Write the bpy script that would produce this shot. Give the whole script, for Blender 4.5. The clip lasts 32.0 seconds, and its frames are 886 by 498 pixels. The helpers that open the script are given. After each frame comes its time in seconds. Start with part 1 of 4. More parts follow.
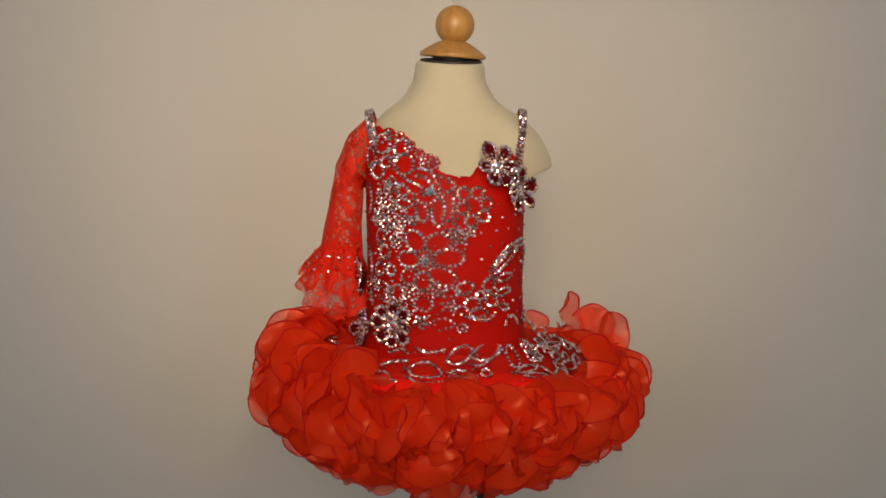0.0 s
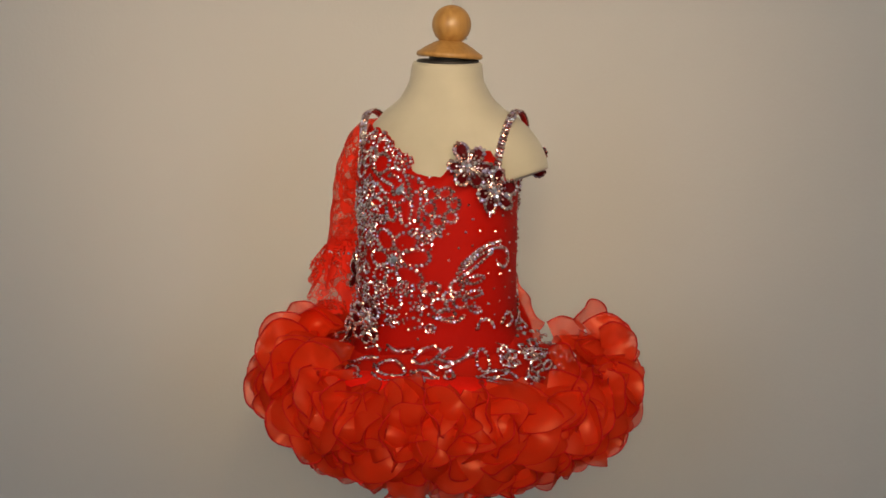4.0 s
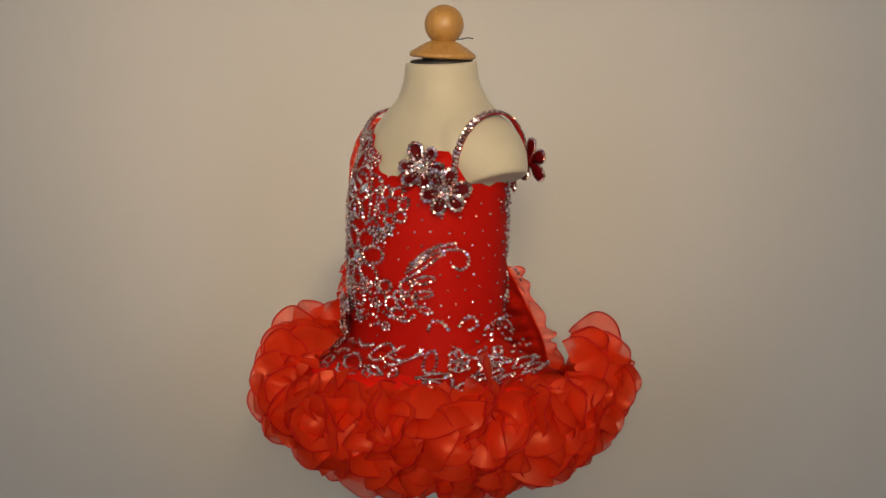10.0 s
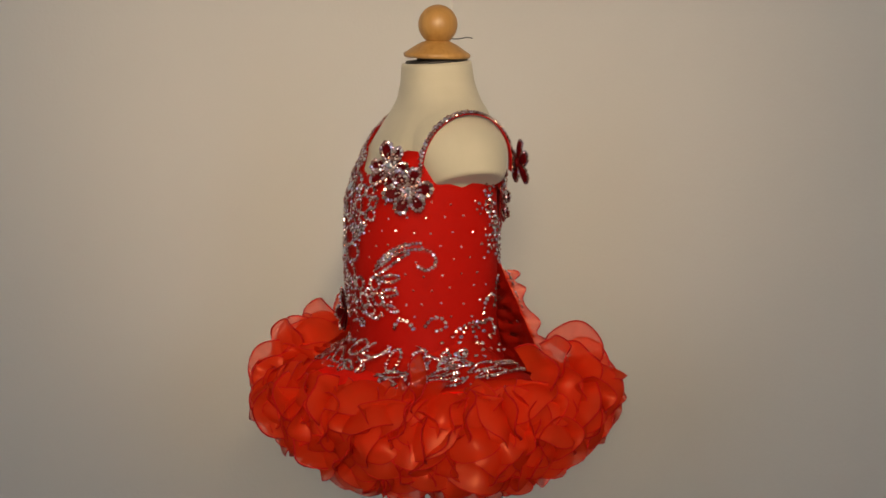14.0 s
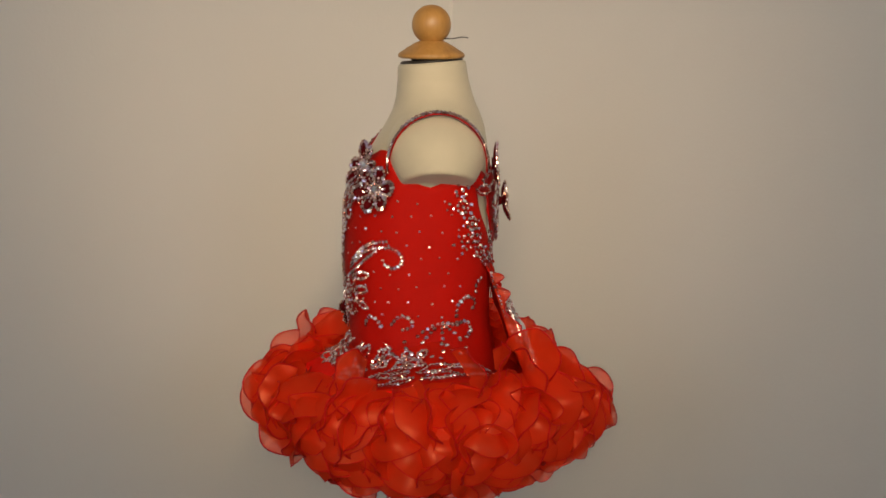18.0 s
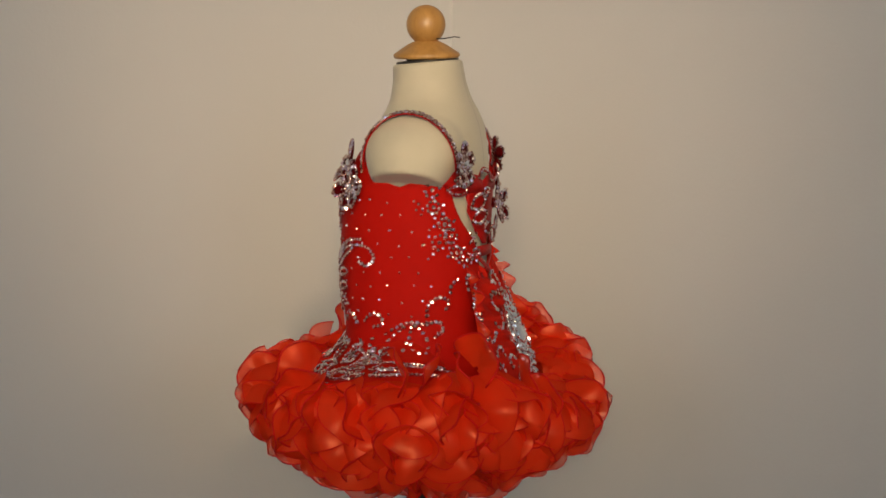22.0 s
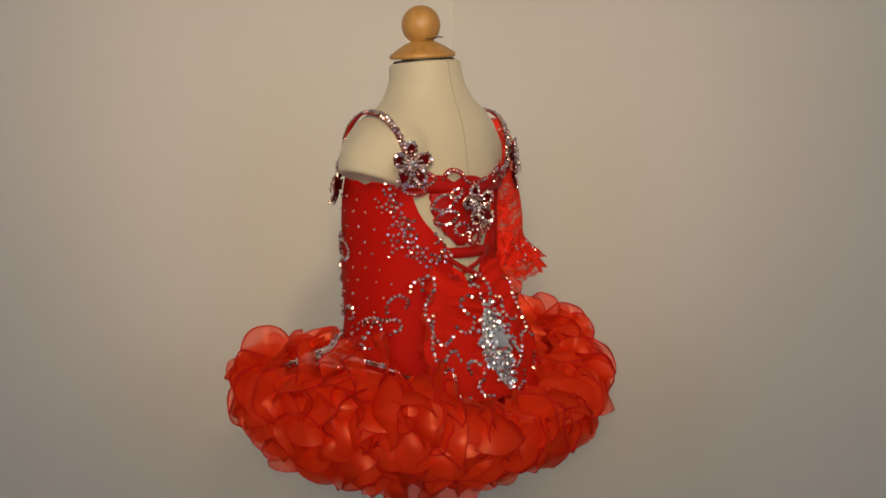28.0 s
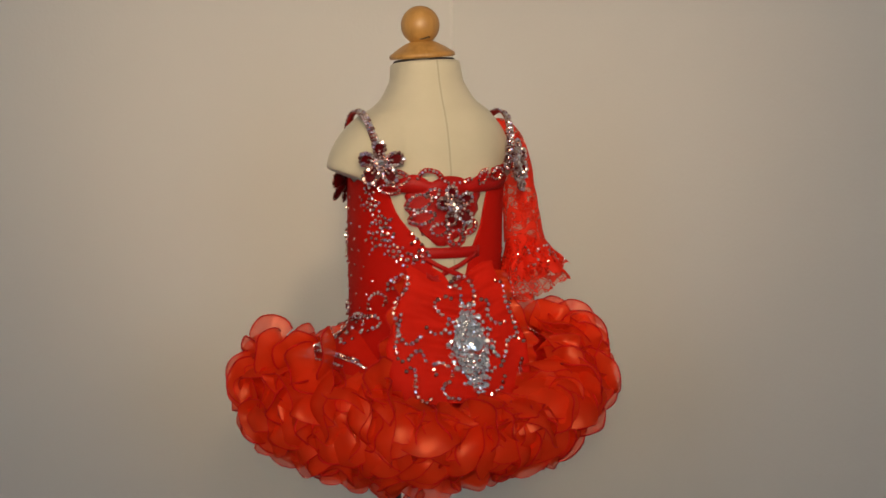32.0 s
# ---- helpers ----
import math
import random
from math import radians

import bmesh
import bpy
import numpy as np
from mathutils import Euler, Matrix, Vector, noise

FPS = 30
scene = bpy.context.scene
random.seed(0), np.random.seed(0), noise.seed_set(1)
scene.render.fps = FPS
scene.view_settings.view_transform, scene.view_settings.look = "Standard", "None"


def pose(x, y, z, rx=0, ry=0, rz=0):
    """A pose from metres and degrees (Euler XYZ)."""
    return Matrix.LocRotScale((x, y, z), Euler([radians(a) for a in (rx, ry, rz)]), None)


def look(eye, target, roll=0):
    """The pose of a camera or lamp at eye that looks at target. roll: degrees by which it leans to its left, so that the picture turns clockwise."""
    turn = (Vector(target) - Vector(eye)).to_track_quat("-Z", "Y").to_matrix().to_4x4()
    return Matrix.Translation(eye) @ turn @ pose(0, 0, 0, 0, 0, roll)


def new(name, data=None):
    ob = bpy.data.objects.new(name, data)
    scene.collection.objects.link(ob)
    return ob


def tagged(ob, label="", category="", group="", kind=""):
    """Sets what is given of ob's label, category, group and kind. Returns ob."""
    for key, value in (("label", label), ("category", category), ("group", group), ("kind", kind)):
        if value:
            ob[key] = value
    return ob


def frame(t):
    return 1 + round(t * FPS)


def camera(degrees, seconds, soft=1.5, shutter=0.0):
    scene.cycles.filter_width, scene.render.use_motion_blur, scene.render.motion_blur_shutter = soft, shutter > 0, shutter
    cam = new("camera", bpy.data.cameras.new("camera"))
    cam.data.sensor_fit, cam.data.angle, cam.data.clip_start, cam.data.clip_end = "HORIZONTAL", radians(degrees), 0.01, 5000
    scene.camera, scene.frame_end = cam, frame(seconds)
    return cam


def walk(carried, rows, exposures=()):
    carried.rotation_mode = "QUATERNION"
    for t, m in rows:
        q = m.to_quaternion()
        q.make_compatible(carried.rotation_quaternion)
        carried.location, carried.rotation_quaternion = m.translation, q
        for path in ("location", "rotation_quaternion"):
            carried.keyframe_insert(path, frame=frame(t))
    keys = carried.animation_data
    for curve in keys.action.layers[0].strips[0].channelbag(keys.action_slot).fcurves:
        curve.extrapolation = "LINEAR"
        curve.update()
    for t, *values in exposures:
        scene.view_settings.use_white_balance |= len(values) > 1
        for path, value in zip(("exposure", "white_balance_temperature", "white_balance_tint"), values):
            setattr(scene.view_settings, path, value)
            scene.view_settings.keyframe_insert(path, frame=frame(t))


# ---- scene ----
# One lens; the camera stands still, level with the neck of the form, and looks slightly down.
cam = camera(37, 32.0, soft=1.6)
ZT = 0.75                       # height of the middle of the torso above the floor
EYE, AIM = (0.0055, -1.6035, ZT + 0.2003), (0.0055, 0.0, ZT)
walk(cam, [(0, look(EYE, AIM)), (32, look(EYE, AIM))])

# ---- light: one ceiling lamp behind the camera, unseen fill lamps added in front and at both rear walls ----
world = bpy.data.worlds.new("world")
scene.world = world
world.use_nodes = True
world.node_tree.nodes["Background"].inputs[0].default_value = (0.75, 0.85, 1.0, 1)
world.node_tree.nodes["Background"].inputs[1].default_value = 0.3


def area_lamp(name, eye, target, width, height, watts, colour):
    lamp = bpy.data.lights.new(name, "AREA")
    lamp.shape, lamp.size, lamp.size_y, lamp.energy, lamp.color = "RECTANGLE", width, height, watts, colour
    ob = new(name, lamp)
    ob.matrix_world = look(eye, target)
    return ob


def spot_lamp(name, eye, target, watts, colour, cone, radius):
    lamp = bpy.data.lights.new(name, "SPOT")
    lamp.energy, lamp.color, lamp.spot_size, lamp.spot_blend, lamp.shadow_soft_size = watts, colour, radians(cone), 1.0, radius
    ob = new(name, lamp)
    ob.matrix_world = look(eye, target)
    return ob


spot_lamp("ceiling_spot", (0.50, -3.0, 2.36), (-0.03, 0.3, 1.05), 181, (1.0, 0.71, 0.43), 22.5, 0.13)
# unseen low frontal fill, added to brighten the lower skirt
shade = area_lamp("front_fill_light", (-0.05, -2.9, 1.40), (0.0, 0.3, 0.84), 0.5, 0.5, 2.7, (1.0, 0.78, 0.52))
shade.data.spread = radians(40)
# two unseen cool fill lamps, added in the rear wall openings
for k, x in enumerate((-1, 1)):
    area_lamp("cool_fill_light", (0.0216 + x * 1.47, -3.43, 1.35), (0.0216 + x * 0.1, -2.0, 1.3), 1.5, 1.25, 11.8, (0.61, 0.785, 1.0))


# ---- materials ----
def material(name):
    m = bpy.data.materials.new(name)
    m.use_nodes = True
    t = m.node_tree
    return m, t.nodes, t.links, t.nodes["Principled BSDF"]


def node(nodes, kind, **values):
    n = nodes.new(kind)
    for key, value in values.items():
        n.inputs[key.replace("_", " ")].default_value = value
    return n


def plain(name, colour, rough=0.6, metal=0.0, vary=0.12, scale=60.0, bump=0.15, fine=900.0, coat=0.0, shine=0.5):
    """A surface with stains at one scale and grain at a finer one."""
    m, n, l, b = material(name)
    co = n.new("ShaderNodeTexCoord")
    big = node(n, "ShaderNodeTexNoise", Scale=scale, Detail=4.0)
    small = node(n, "ShaderNodeTexNoise", Scale=fine, Detail=2.0)
    ramp = n.new("ShaderNodeMapRange")
    ramp.inputs["To Min"].default_value, ramp.inputs["To Max"].default_value = 1 - vary, 1 + vary
    mul = n.new("ShaderNodeMix")
    mul.data_type, mul.blend_type = "RGBA", "MULTIPLY"
    mul.inputs["Factor"].default_value = 1.0
    mul.inputs["A"].default_value = (*colour, 1)
    bmp = node(n, "ShaderNodeBump", Strength=bump, Distance=0.001)
    for tex in (big, small):
        l.new(co.outputs["Object"], tex.inputs["Vector"])
    l.new(big.outputs["Fac"], ramp.inputs["Value"])
    l.new(ramp.outputs["Result"], mul.inputs["B"])
    l.new(mul.outputs["Result"], b.inputs["Base Color"])
    l.new(small.outputs["Fac"], bmp.inputs["Height"])
    l.new(bmp.outputs["Normal"], b.inputs["Normal"])
    b.inputs["Roughness"].default_value, b.inputs["Metallic"].default_value = rough, metal
    b.inputs["Coat Weight"].default_value, b.inputs["Specular IOR Level"].default_value = coat, shine
    return m


WALL = plain("wall_paint", (0.655, 0.642, 0.615), 0.85, vary=0.025, scale=3.5, bump=0.25, fine=160)
CEILING = plain("ceiling_paint", (0.78, 0.76, 0.72), 0.9, vary=0.02, scale=3, bump=0.2, fine=120)
FLOOR = plain("floor_carpet", (0.26, 0.23, 0.20), 0.95, vary=0.15, scale=14, bump=0.8, fine=500)
BLACK = plain("black_enamel", (0.012, 0.012, 0.014), 0.35, vary=0.1, bump=0.05)
PLATE = plain("dull_metal_plate", (0.05, 0.045, 0.04), 0.45, metal=0.6)
SATIN = plain("red_stretch_fabric", (0.43, 0.0070, 0.003), 0.6, vary=0.08, scale=40, bump=0.25, fine=1500, shine=0.05)
BAND = plain("red_satin_band", (0.36, 0.005, 0.003), 0.5, vary=0.1, scale=60, bump=0.3, fine=700, shine=0.2)
PETAL = plain("dark_red_sequin_cloth", (0.085, 0.001, 0.002), 0.5, vary=0.35, scale=300, bump=0.5, fine=900, shine=0.08)
SILVER = plain("silver_setting", (0.75, 0.75, 0.77), 0.25, metal=1.0, vary=0.2, scale=400)
HEM = plain("rolled_red_thread_hem", (0.50, 0.010, 0.006), 0.7, vary=0.2, scale=200, shine=0.1)
NET = plain("red_net_underskirt", (0.92, 0.016, 0.007), 0.9, vary=0.2, scale=50, bump=0.6, shine=0.05)

YOKE = plain("red_yoke_fabric", (0.54, 0.013, 0.005), 0.7, vary=0.14, scale=50, bump=0.3, shine=0.05)


def wood_material():
    m, n, l, b = material("varnished_beech")
    co = n.new("ShaderNodeTexCoord")
    mp = n.new("ShaderNodeMapping")
    mp.inputs["Scale"].default_value = (120, 120, 14)
    tex = node(n, "ShaderNodeTexNoise", Scale=1.0, Detail=6.0, Distortion=0.6)
    ramp = n.new("ShaderNodeValToRGB")
    ramp.color_ramp.elements[0].position, ramp.color_ramp.elements[0].color = 0.3, (0.36, 0.172, 0.036, 1)
    ramp.color_ramp.elements[1].position, ramp.color_ramp.elements[1].color = 0.72, (0.48, 0.255, 0.066, 1)
    l.new(co.outputs["Object"], mp.inputs["Vector"])
    l.new(mp.outputs["Vector"], tex.inputs["Vector"])
    l.new(tex.outputs["Fac"], ramp.inputs["Fac"])
    l.new(ramp.outputs["Color"], b.inputs["Base Color"])
    b.inputs["Roughness"].default_value, b.inputs["Coat Weight"].default_value, b.inputs["Coat Roughness"].default_value = 0.5, 0.35, 0.25
    return m


def jersey_material():
    """Cream jersey with a fine knit, faint soiling and a sewn seam down the middle of the back."""
    m, n, l, b = material("cream_jersey")
    co = n.new("ShaderNodeTexCoord")
    sep = n.new("ShaderNodeSeparateXYZ")
    l.new(co.outputs["Object"], sep.inputs["Vector"])

    def calc(op, a, c):
        k = n.new("ShaderNodeMath")
        k.operation = op
        for i, v in enumerate((a, c)):
            if isinstance(v, (int, float)):
                k.inputs[i].default_value = v
            else:
                l.new(v, k.inputs[i])
        return k.outputs[0]

    line = calc("ADD", calc("MULTIPLY", sep.outputs["Z"], 0.048), 0.0032)
    near = calc("LESS_THAN", calc("ABSOLUTE", calc("SUBTRACT", sep.outputs["X"], line), 0), 0.0011)
    seam = calc("MULTIPLY", near, calc("GREATER_THAN", sep.outputs["Y"], 0.0))
    soil = node(n, "ShaderNodeTexNoise", Scale=22.0, Detail=4.0)
    knit = node(n, "ShaderNodeTexNoise", Scale=1400.0, Detail=1.0)
    ramp = n.new("ShaderNodeValToRGB")
    ramp.color_ramp.elements[0].position, ramp.color_ramp.elements[0].color = 0.25, (0.475, 0.425, 0.305, 1)
    ramp.color_ramp.elements[1].position, ramp.color_ramp.elements[1].color = 0.75, (0.535, 0.48, 0.35, 1)
    mix = n.new("ShaderNodeMix")
    mix.data_type = "RGBA"
    mix.inputs["B"].default_value = (0.30, 0.26, 0.18, 1)
    bmp = node(n, "ShaderNodeBump", Strength=0.25, Distance=0.0008)
    for tex in (soil, knit):
        l.new(co.outputs["Object"], tex.inputs["Vector"])
    l.new(soil.outputs["Fac"], ramp.inputs["Fac"])
    l.new(ramp.outputs["Color"], mix.inputs["A"])
    l.new(calc("MULTIPLY", seam, 0.55), mix.inputs["Factor"])
    l.new(mix.outputs["Result"], b.inputs["Base Color"])
    l.new(calc("ADD", knit.outputs["Fac"], calc("MULTIPLY", seam, -2.0)), bmp.inputs["Height"])
    l.new(bmp.outputs["Normal"], b.inputs["Normal"])
    b.inputs["Roughness"].default_value, b.inputs["Sheen Weight"].default_value = 0.85, 0.2
    return m


def sheer_material(name, colour, cover, gloss):
    """Organza: part open weave, part woven, light passing through, finely creased along its gathers."""
    m, n, l, b = material(name)
    co, uv = n.new("ShaderNodeTexCoord"), n.new("ShaderNodeMapping")
    uv.inputs["Scale"].default_value = (38.0, 0.9, 1.0)
    l.new(co.outputs["UV"], uv.inputs["Vector"])
    crease = node(n, "ShaderNodeTexNoise", Scale=30.0, Detail=3.0, Distortion=1.0)
    gather = node(n, "ShaderNodeTexNoise", Scale=1.0, Detail=3.0, Distortion=0.3)
    l.new(co.outputs["Object"], crease.inputs["Vector"])
    l.new(uv.outputs["Vector"], gather.inputs["Vector"])
    low, high = node(n, "ShaderNodeBump", Strength=0.35, Distance=0.004), node(n, "ShaderNodeBump", Strength=0.5, Distance=0.0016)
    l.new(crease.outputs["Fac"], low.inputs["Height"])
    l.new(gather.outputs["Fac"], high.inputs["Height"])
    l.new(low.outputs["Normal"], high.inputs["Normal"])
    b.inputs["Base Color"].default_value, b.inputs["Roughness"].default_value = (*colour, 1), gloss
    b.inputs["Specular IOR Level"].default_value = 0.0
    sheen, front = n.new("ShaderNodeBsdfAnisotropic"), n.new("ShaderNodeMixShader")
    sheen.inputs["Color"].default_value, sheen.inputs["Roughness"].default_value = (1.0, 0.34, 0.18, 1), gloss
    front.inputs["Fac"].default_value = 0.11
    back = n.new("ShaderNodeBsdfTranslucent")
    back.inputs["Color"].default_value = (*colour, 1)
    clear = n.new("ShaderNodeBsdfTransparent")
    clear.inputs["Color"].default_value = (1.0, 0.66, 0.60, 1)
    cloth, sheer = n.new("ShaderNodeMixShader"), n.new("ShaderNodeMixShader")
    cloth.inputs["Fac"].default_value = 0.28
    for shader in (b, sheen):
        l.new(high.outputs["Normal"], shader.inputs["Normal"])
    for first, second, mix in ((b, sheen, front), (front, back, cloth), (clear, cloth, sheer)):
        l.new(first.outputs[0], mix.inputs[1])
        l.new(second.outputs[0], mix.inputs[2])
    dens = n.new("ShaderNodeMapRange")
    dens.inputs["To Min"].default_value, dens.inputs["To Max"].default_value = cover - 0.14, cover + 0.14
    l.new(gather.outputs["Fac"], dens.inputs["Value"])
    l.new(dens.outputs["Result"], sheer.inputs["Fac"])
    l.new(sheer.outputs[0], n["Material Output"].inputs["Surface"])
    return m


def lace_material():
    """Lace: dense sprigs and outlines on a fine open net."""
    m, n, l, b = material("red_lace")
    co = n.new("ShaderNodeTexCoord")
    b.inputs["Base Color"].default_value, b.inputs["Roughness"].default_value = (0.86, 0.032, 0.012, 1), 0.6
    b.inputs["Specular IOR Level"].default_value = 0.1
    back, clear = n.new("ShaderNodeBsdfTranslucent"), n.new("ShaderNodeBsdfTransparent")
    back.inputs["Color"].default_value = (0.9, 0.04, 0.014, 1)
    clear.inputs["Color"].default_value = (1.0, 0.72, 0.64, 1)
    cloth, sheer = n.new("ShaderNodeMixShader"), n.new("ShaderNodeMixShader")
    cloth.inputs["Fac"].default_value = 0.4
    sprig = node(n, "ShaderNodeTexNoise", Scale=32.0, Detail=3.0, Distortion=2.4)
    cord = node(n, "ShaderNodeTexVoronoi", Scale=95.0)
    cord.feature = "DISTANCE_TO_EDGE"
    dens, edge, top = n.new("ShaderNodeMapRange"), n.new("ShaderNodeMapRange"), n.new("ShaderNodeMath")
    top.operation = "MAXIMUM"
    for tex, rng, lo, hi, a, z in ((sprig, dens, 0.47, 0.53, 0.24, 0.93), (cord, edge, 0.03, 0.09, 0.85, 0.0)):
        l.new(co.outputs["Object"], tex.inputs["Vector"])
        l.new(tex.outputs[0], rng.inputs["Value"])
        rng.inputs["From Min"].default_value, rng.inputs["From Max"].default_value = lo, hi
        rng.inputs["To Min"].default_value, rng.inputs["To Max"].default_value = a, z
    for k, rng in enumerate((dens, edge)):
        l.new(rng.outputs["Result"], top.inputs[k])
    l.new(top.outputs[0], sheer.inputs["Fac"])
    for first, second, mix in ((b, back, cloth), (clear, cloth, sheer)):
        l.new(first.outputs[0], mix.inputs[1])
        l.new(second.outputs[0], mix.inputs[2])
    l.new(sheer.outputs[0], n["Material Output"].inputs["Surface"])
    return m


def stone_material(name, shades, rough):
    """Foil-backed cut glass: stones differ in shade, from dark to clear and faintly violet; the spread stands in for
    sparkle.
    """
    m, n, l, b = material(name)
    geo = n.new("ShaderNodeNewGeometry")
    ramp = n.new("ShaderNodeValToRGB")
    ramp.color_ramp.interpolation = "CONSTANT"
    for k, shade in enumerate(shades):
        stop = ramp.color_ramp.elements[k] if k < 2 else ramp.color_ramp.elements.new(k / len(shades))
        stop.position, stop.color = k / len(shades), (*shade, 1)
    l.new(geo.outputs["Random Per Island"], ramp.inputs["Fac"])
    l.new(ramp.outputs["Color"], b.inputs["Base Color"])
    b.inputs["Metallic"].default_value, b.inputs["Roughness"].default_value = 0.95, rough
    b.inputs["Coat Weight"].default_value, b.inputs["Coat Roughness"].default_value = 0.6, 0.08
    return m


WOOD, JERSEY = wood_material(), jersey_material()
ORGANZA, LACE = sheer_material("red_organza", (1.0, 0.064, 0.012), 0.54, 0.36), lace_material()
# darks and pinks put sparkle contrast and the dress's reflected red into the colour
STONE = stone_material("silver_rhinestone", ((0.90, 0.73, 0.64), (0.60, 0.36, 0.30), (0.74, 0.58, 0.70), (0.46, 0.24, 0.20), (1.0, 0.93, 0.87), (0.74, 0.52, 0.44)), 0.22)
BRIGHT = stone_material("bright_rhinestone", ((1.0, 0.99, 0.98), (0.9, 0.9, 0.92), (1.0, 1.0, 1.0), (0.7, 0.7, 0.74)), 0.22)
GEM = stone_material("clear_cut_gem", ((1.0, 1.0, 1.0), (0.93, 0.94, 0.96)), 0.16)


# ---- mesh helpers ----
def part(name, bm, mat, parent, label="", smooth=True):
    me = bpy.data.meshes.new(name)
    bm.to_mesh(me)
    bm.free()
    if smooth:
        me.shade_smooth()
    me.materials.append(mat)
    ob = new(name, me)
    ob.parent = parent
    if label:
        tagged(ob, label)
    return ob


def box(bm, lo, hi):
    vs = [bm.verts.new((x, y, z)) for z in (lo[2], hi[2]) for y in (lo[1], hi[1]) for x in (lo[0], hi[0])]
    for f in ((0, 2, 3, 1), (4, 5, 7, 6), (0, 1, 5, 4), (2, 6, 7, 3), (0, 4, 6, 2), (1, 3, 7, 5)):
        bm.faces.new([vs[i] for i in f])


def pleated(rows):
    """A sheet through rows of points, with its run along the strip and its depth as UV."""
    bm = grid(rows)
    uv = bm.loops.layers.uv.new("strip")
    n = len(rows[0])
    bm.verts.index_update()
    for f in bm.faces:
        for c in f.loops:
            c[uv].uv = (c.vert.index % n * 0.0025, c.vert.index // n / (len(rows) - 1))
    return bm


def grid(rows, closed=False, bm=None):
    """A sheet through rows of points."""
    bm = bm or bmesh.new()
    vs = [[bm.verts.new(p) for p in row] for row in rows]
    n = len(rows[0])
    for a, b in zip(vs, vs[1:]):
        for i in range(n if closed else n - 1):
            j = (i + 1) % n
            bm.faces.new((a[i], a[j], b[j], b[i]))
    return bm


def thicken(bm, t):
    bmesh.ops.recalc_face_normals(bm, faces=bm.faces)
    bmesh.ops.solidify(bm, geom=bm.faces[:], thickness=t)
    return bm


def tube(points, r, sides=6, bm=None, closed=False):
    """A round cord through points."""
    bm = bm or bmesh.new()
    rings, up = [], Vector((0.13, 0.21, 0.97))
    pts = [Vector(p) for p in points]
    n = len(pts)
    for i, p in enumerate(pts):
        a, b = (pts[i - 1] if i or closed else p), (pts[(i + 1) % n] if i < n - 1 or closed else p)
        d = (b - a).normalized()
        x = d.cross(up)
        if x.length < 1e-4:
            x = d.cross(Vector((1, 0, 0)))
        x.normalize()
        y = d.cross(x)
        rings.append([bm.verts.new(p + r * (math.cos(2 * math.pi * k / sides) * x + math.sin(2 * math.pi * k / sides) * y)) for k in range(sides)])
    for i in range(n if closed else n - 1):
        a, b = rings[i], rings[(i + 1) % n]
        for k in range(sides):
            j = (k + 1) % sides
            bm.faces.new((a[k], a[j], b[j], b[k]))
    if not closed:
        bm.faces.new(rings[0][::-1])
        bm.faces.new(rings[-1])
    return bm


def lathe(profile, m=None, steps=48, bm=None):
    """A turned solid from (radius, height) pairs."""
    bm = bm or bmesh.new()
    m = m or Matrix()
    rings = [[bm.verts.new(m @ Vector((r * math.cos(2 * math.pi * k / steps), r * math.sin(2 * math.pi * k / steps), z))) for k in range(steps)] for r, z in profile]
    for a, b in zip(rings, rings[1:]):
        for k in range(steps):
            j = (k + 1) % steps
            bm.faces.new((a[k], a[j], b[j], b[k]))
    bm.faces.new(rings[0][::-1])
    bm.faces.new(rings[-1])
    return bm


# ---- the room: a corner of two painted walls ----
CORNER, SIDE, HIGH = Vector((0.0216, 0.78, 0)), 4.0, 2.45
ROOM = Matrix.Translation(CORNER) @ Matrix.Rotation(radians(45), 4, "Z") @ Matrix.Translation((0, -SIDE, 0))


def room():
    def slab(name, lo, hi, mat, label):
        bm = bmesh.new()
        box(bm, lo, hi)
        ob = part(name, bm, mat, None, smooth=False)
        ob.matrix_world = ROOM
        return tagged(ob, label, name.split("_")[0], kind="structure")
    s, t = SIDE, 0.12
    # in this space the corner in view lies at (0, s)
    slab("floor", (-t - s, -t, -0.15), (t, s + t, 0), FLOOR, "plain carpeted floor of the room")
    slab("ceiling", (-t - s, -t, HIGH), (t, s + t, HIGH + 0.12), CEILING, "plain white painted ceiling")
    slab("wall_north", (-s, s, 0), (t, s + t, HIGH), WALL, "plain cream painted wall meeting another in a corner")
    slab("wall_east", (0, 0, 0), (t, s, HIGH), WALL, "plain cream painted wall meeting another in a corner")
    # the two walls behind the camera are unseen; each gets an opening added for a cool fill lamp
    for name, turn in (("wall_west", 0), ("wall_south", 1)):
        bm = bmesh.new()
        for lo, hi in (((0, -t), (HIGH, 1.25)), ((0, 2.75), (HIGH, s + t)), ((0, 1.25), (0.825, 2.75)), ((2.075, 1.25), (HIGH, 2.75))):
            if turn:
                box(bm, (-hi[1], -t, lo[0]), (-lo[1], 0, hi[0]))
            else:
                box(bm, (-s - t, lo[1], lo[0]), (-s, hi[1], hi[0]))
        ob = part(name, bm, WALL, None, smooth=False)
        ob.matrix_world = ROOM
        tagged(ob, "plain cream painted wall, unseen, with an opening added for a fill lamp", "wall", kind="structure")


room()


# ---- the dress form: heights below are measured from ZT, the front faces -y ----
HEIGHTS = (-0.17, -0.12, -0.083, -0.041, -0.010, 0.063, 0.098, 0.125, 0.150, 0.168, 0.182, 0.203, 0.226)
MID_X = (0.006, 0.006, 0.007, 0.008, 0.008, 0.008, 0.008, 0.008, 0.009, 0.010, 0.012, 0.0128, 0.0143)
HALF_X = (0.106, 0.101, 0.0915, 0.0895, 0.0897, 0.0907, 0.092, 0.093, 0.088, 0.074, 0.056, 0.0435, 0.0405)
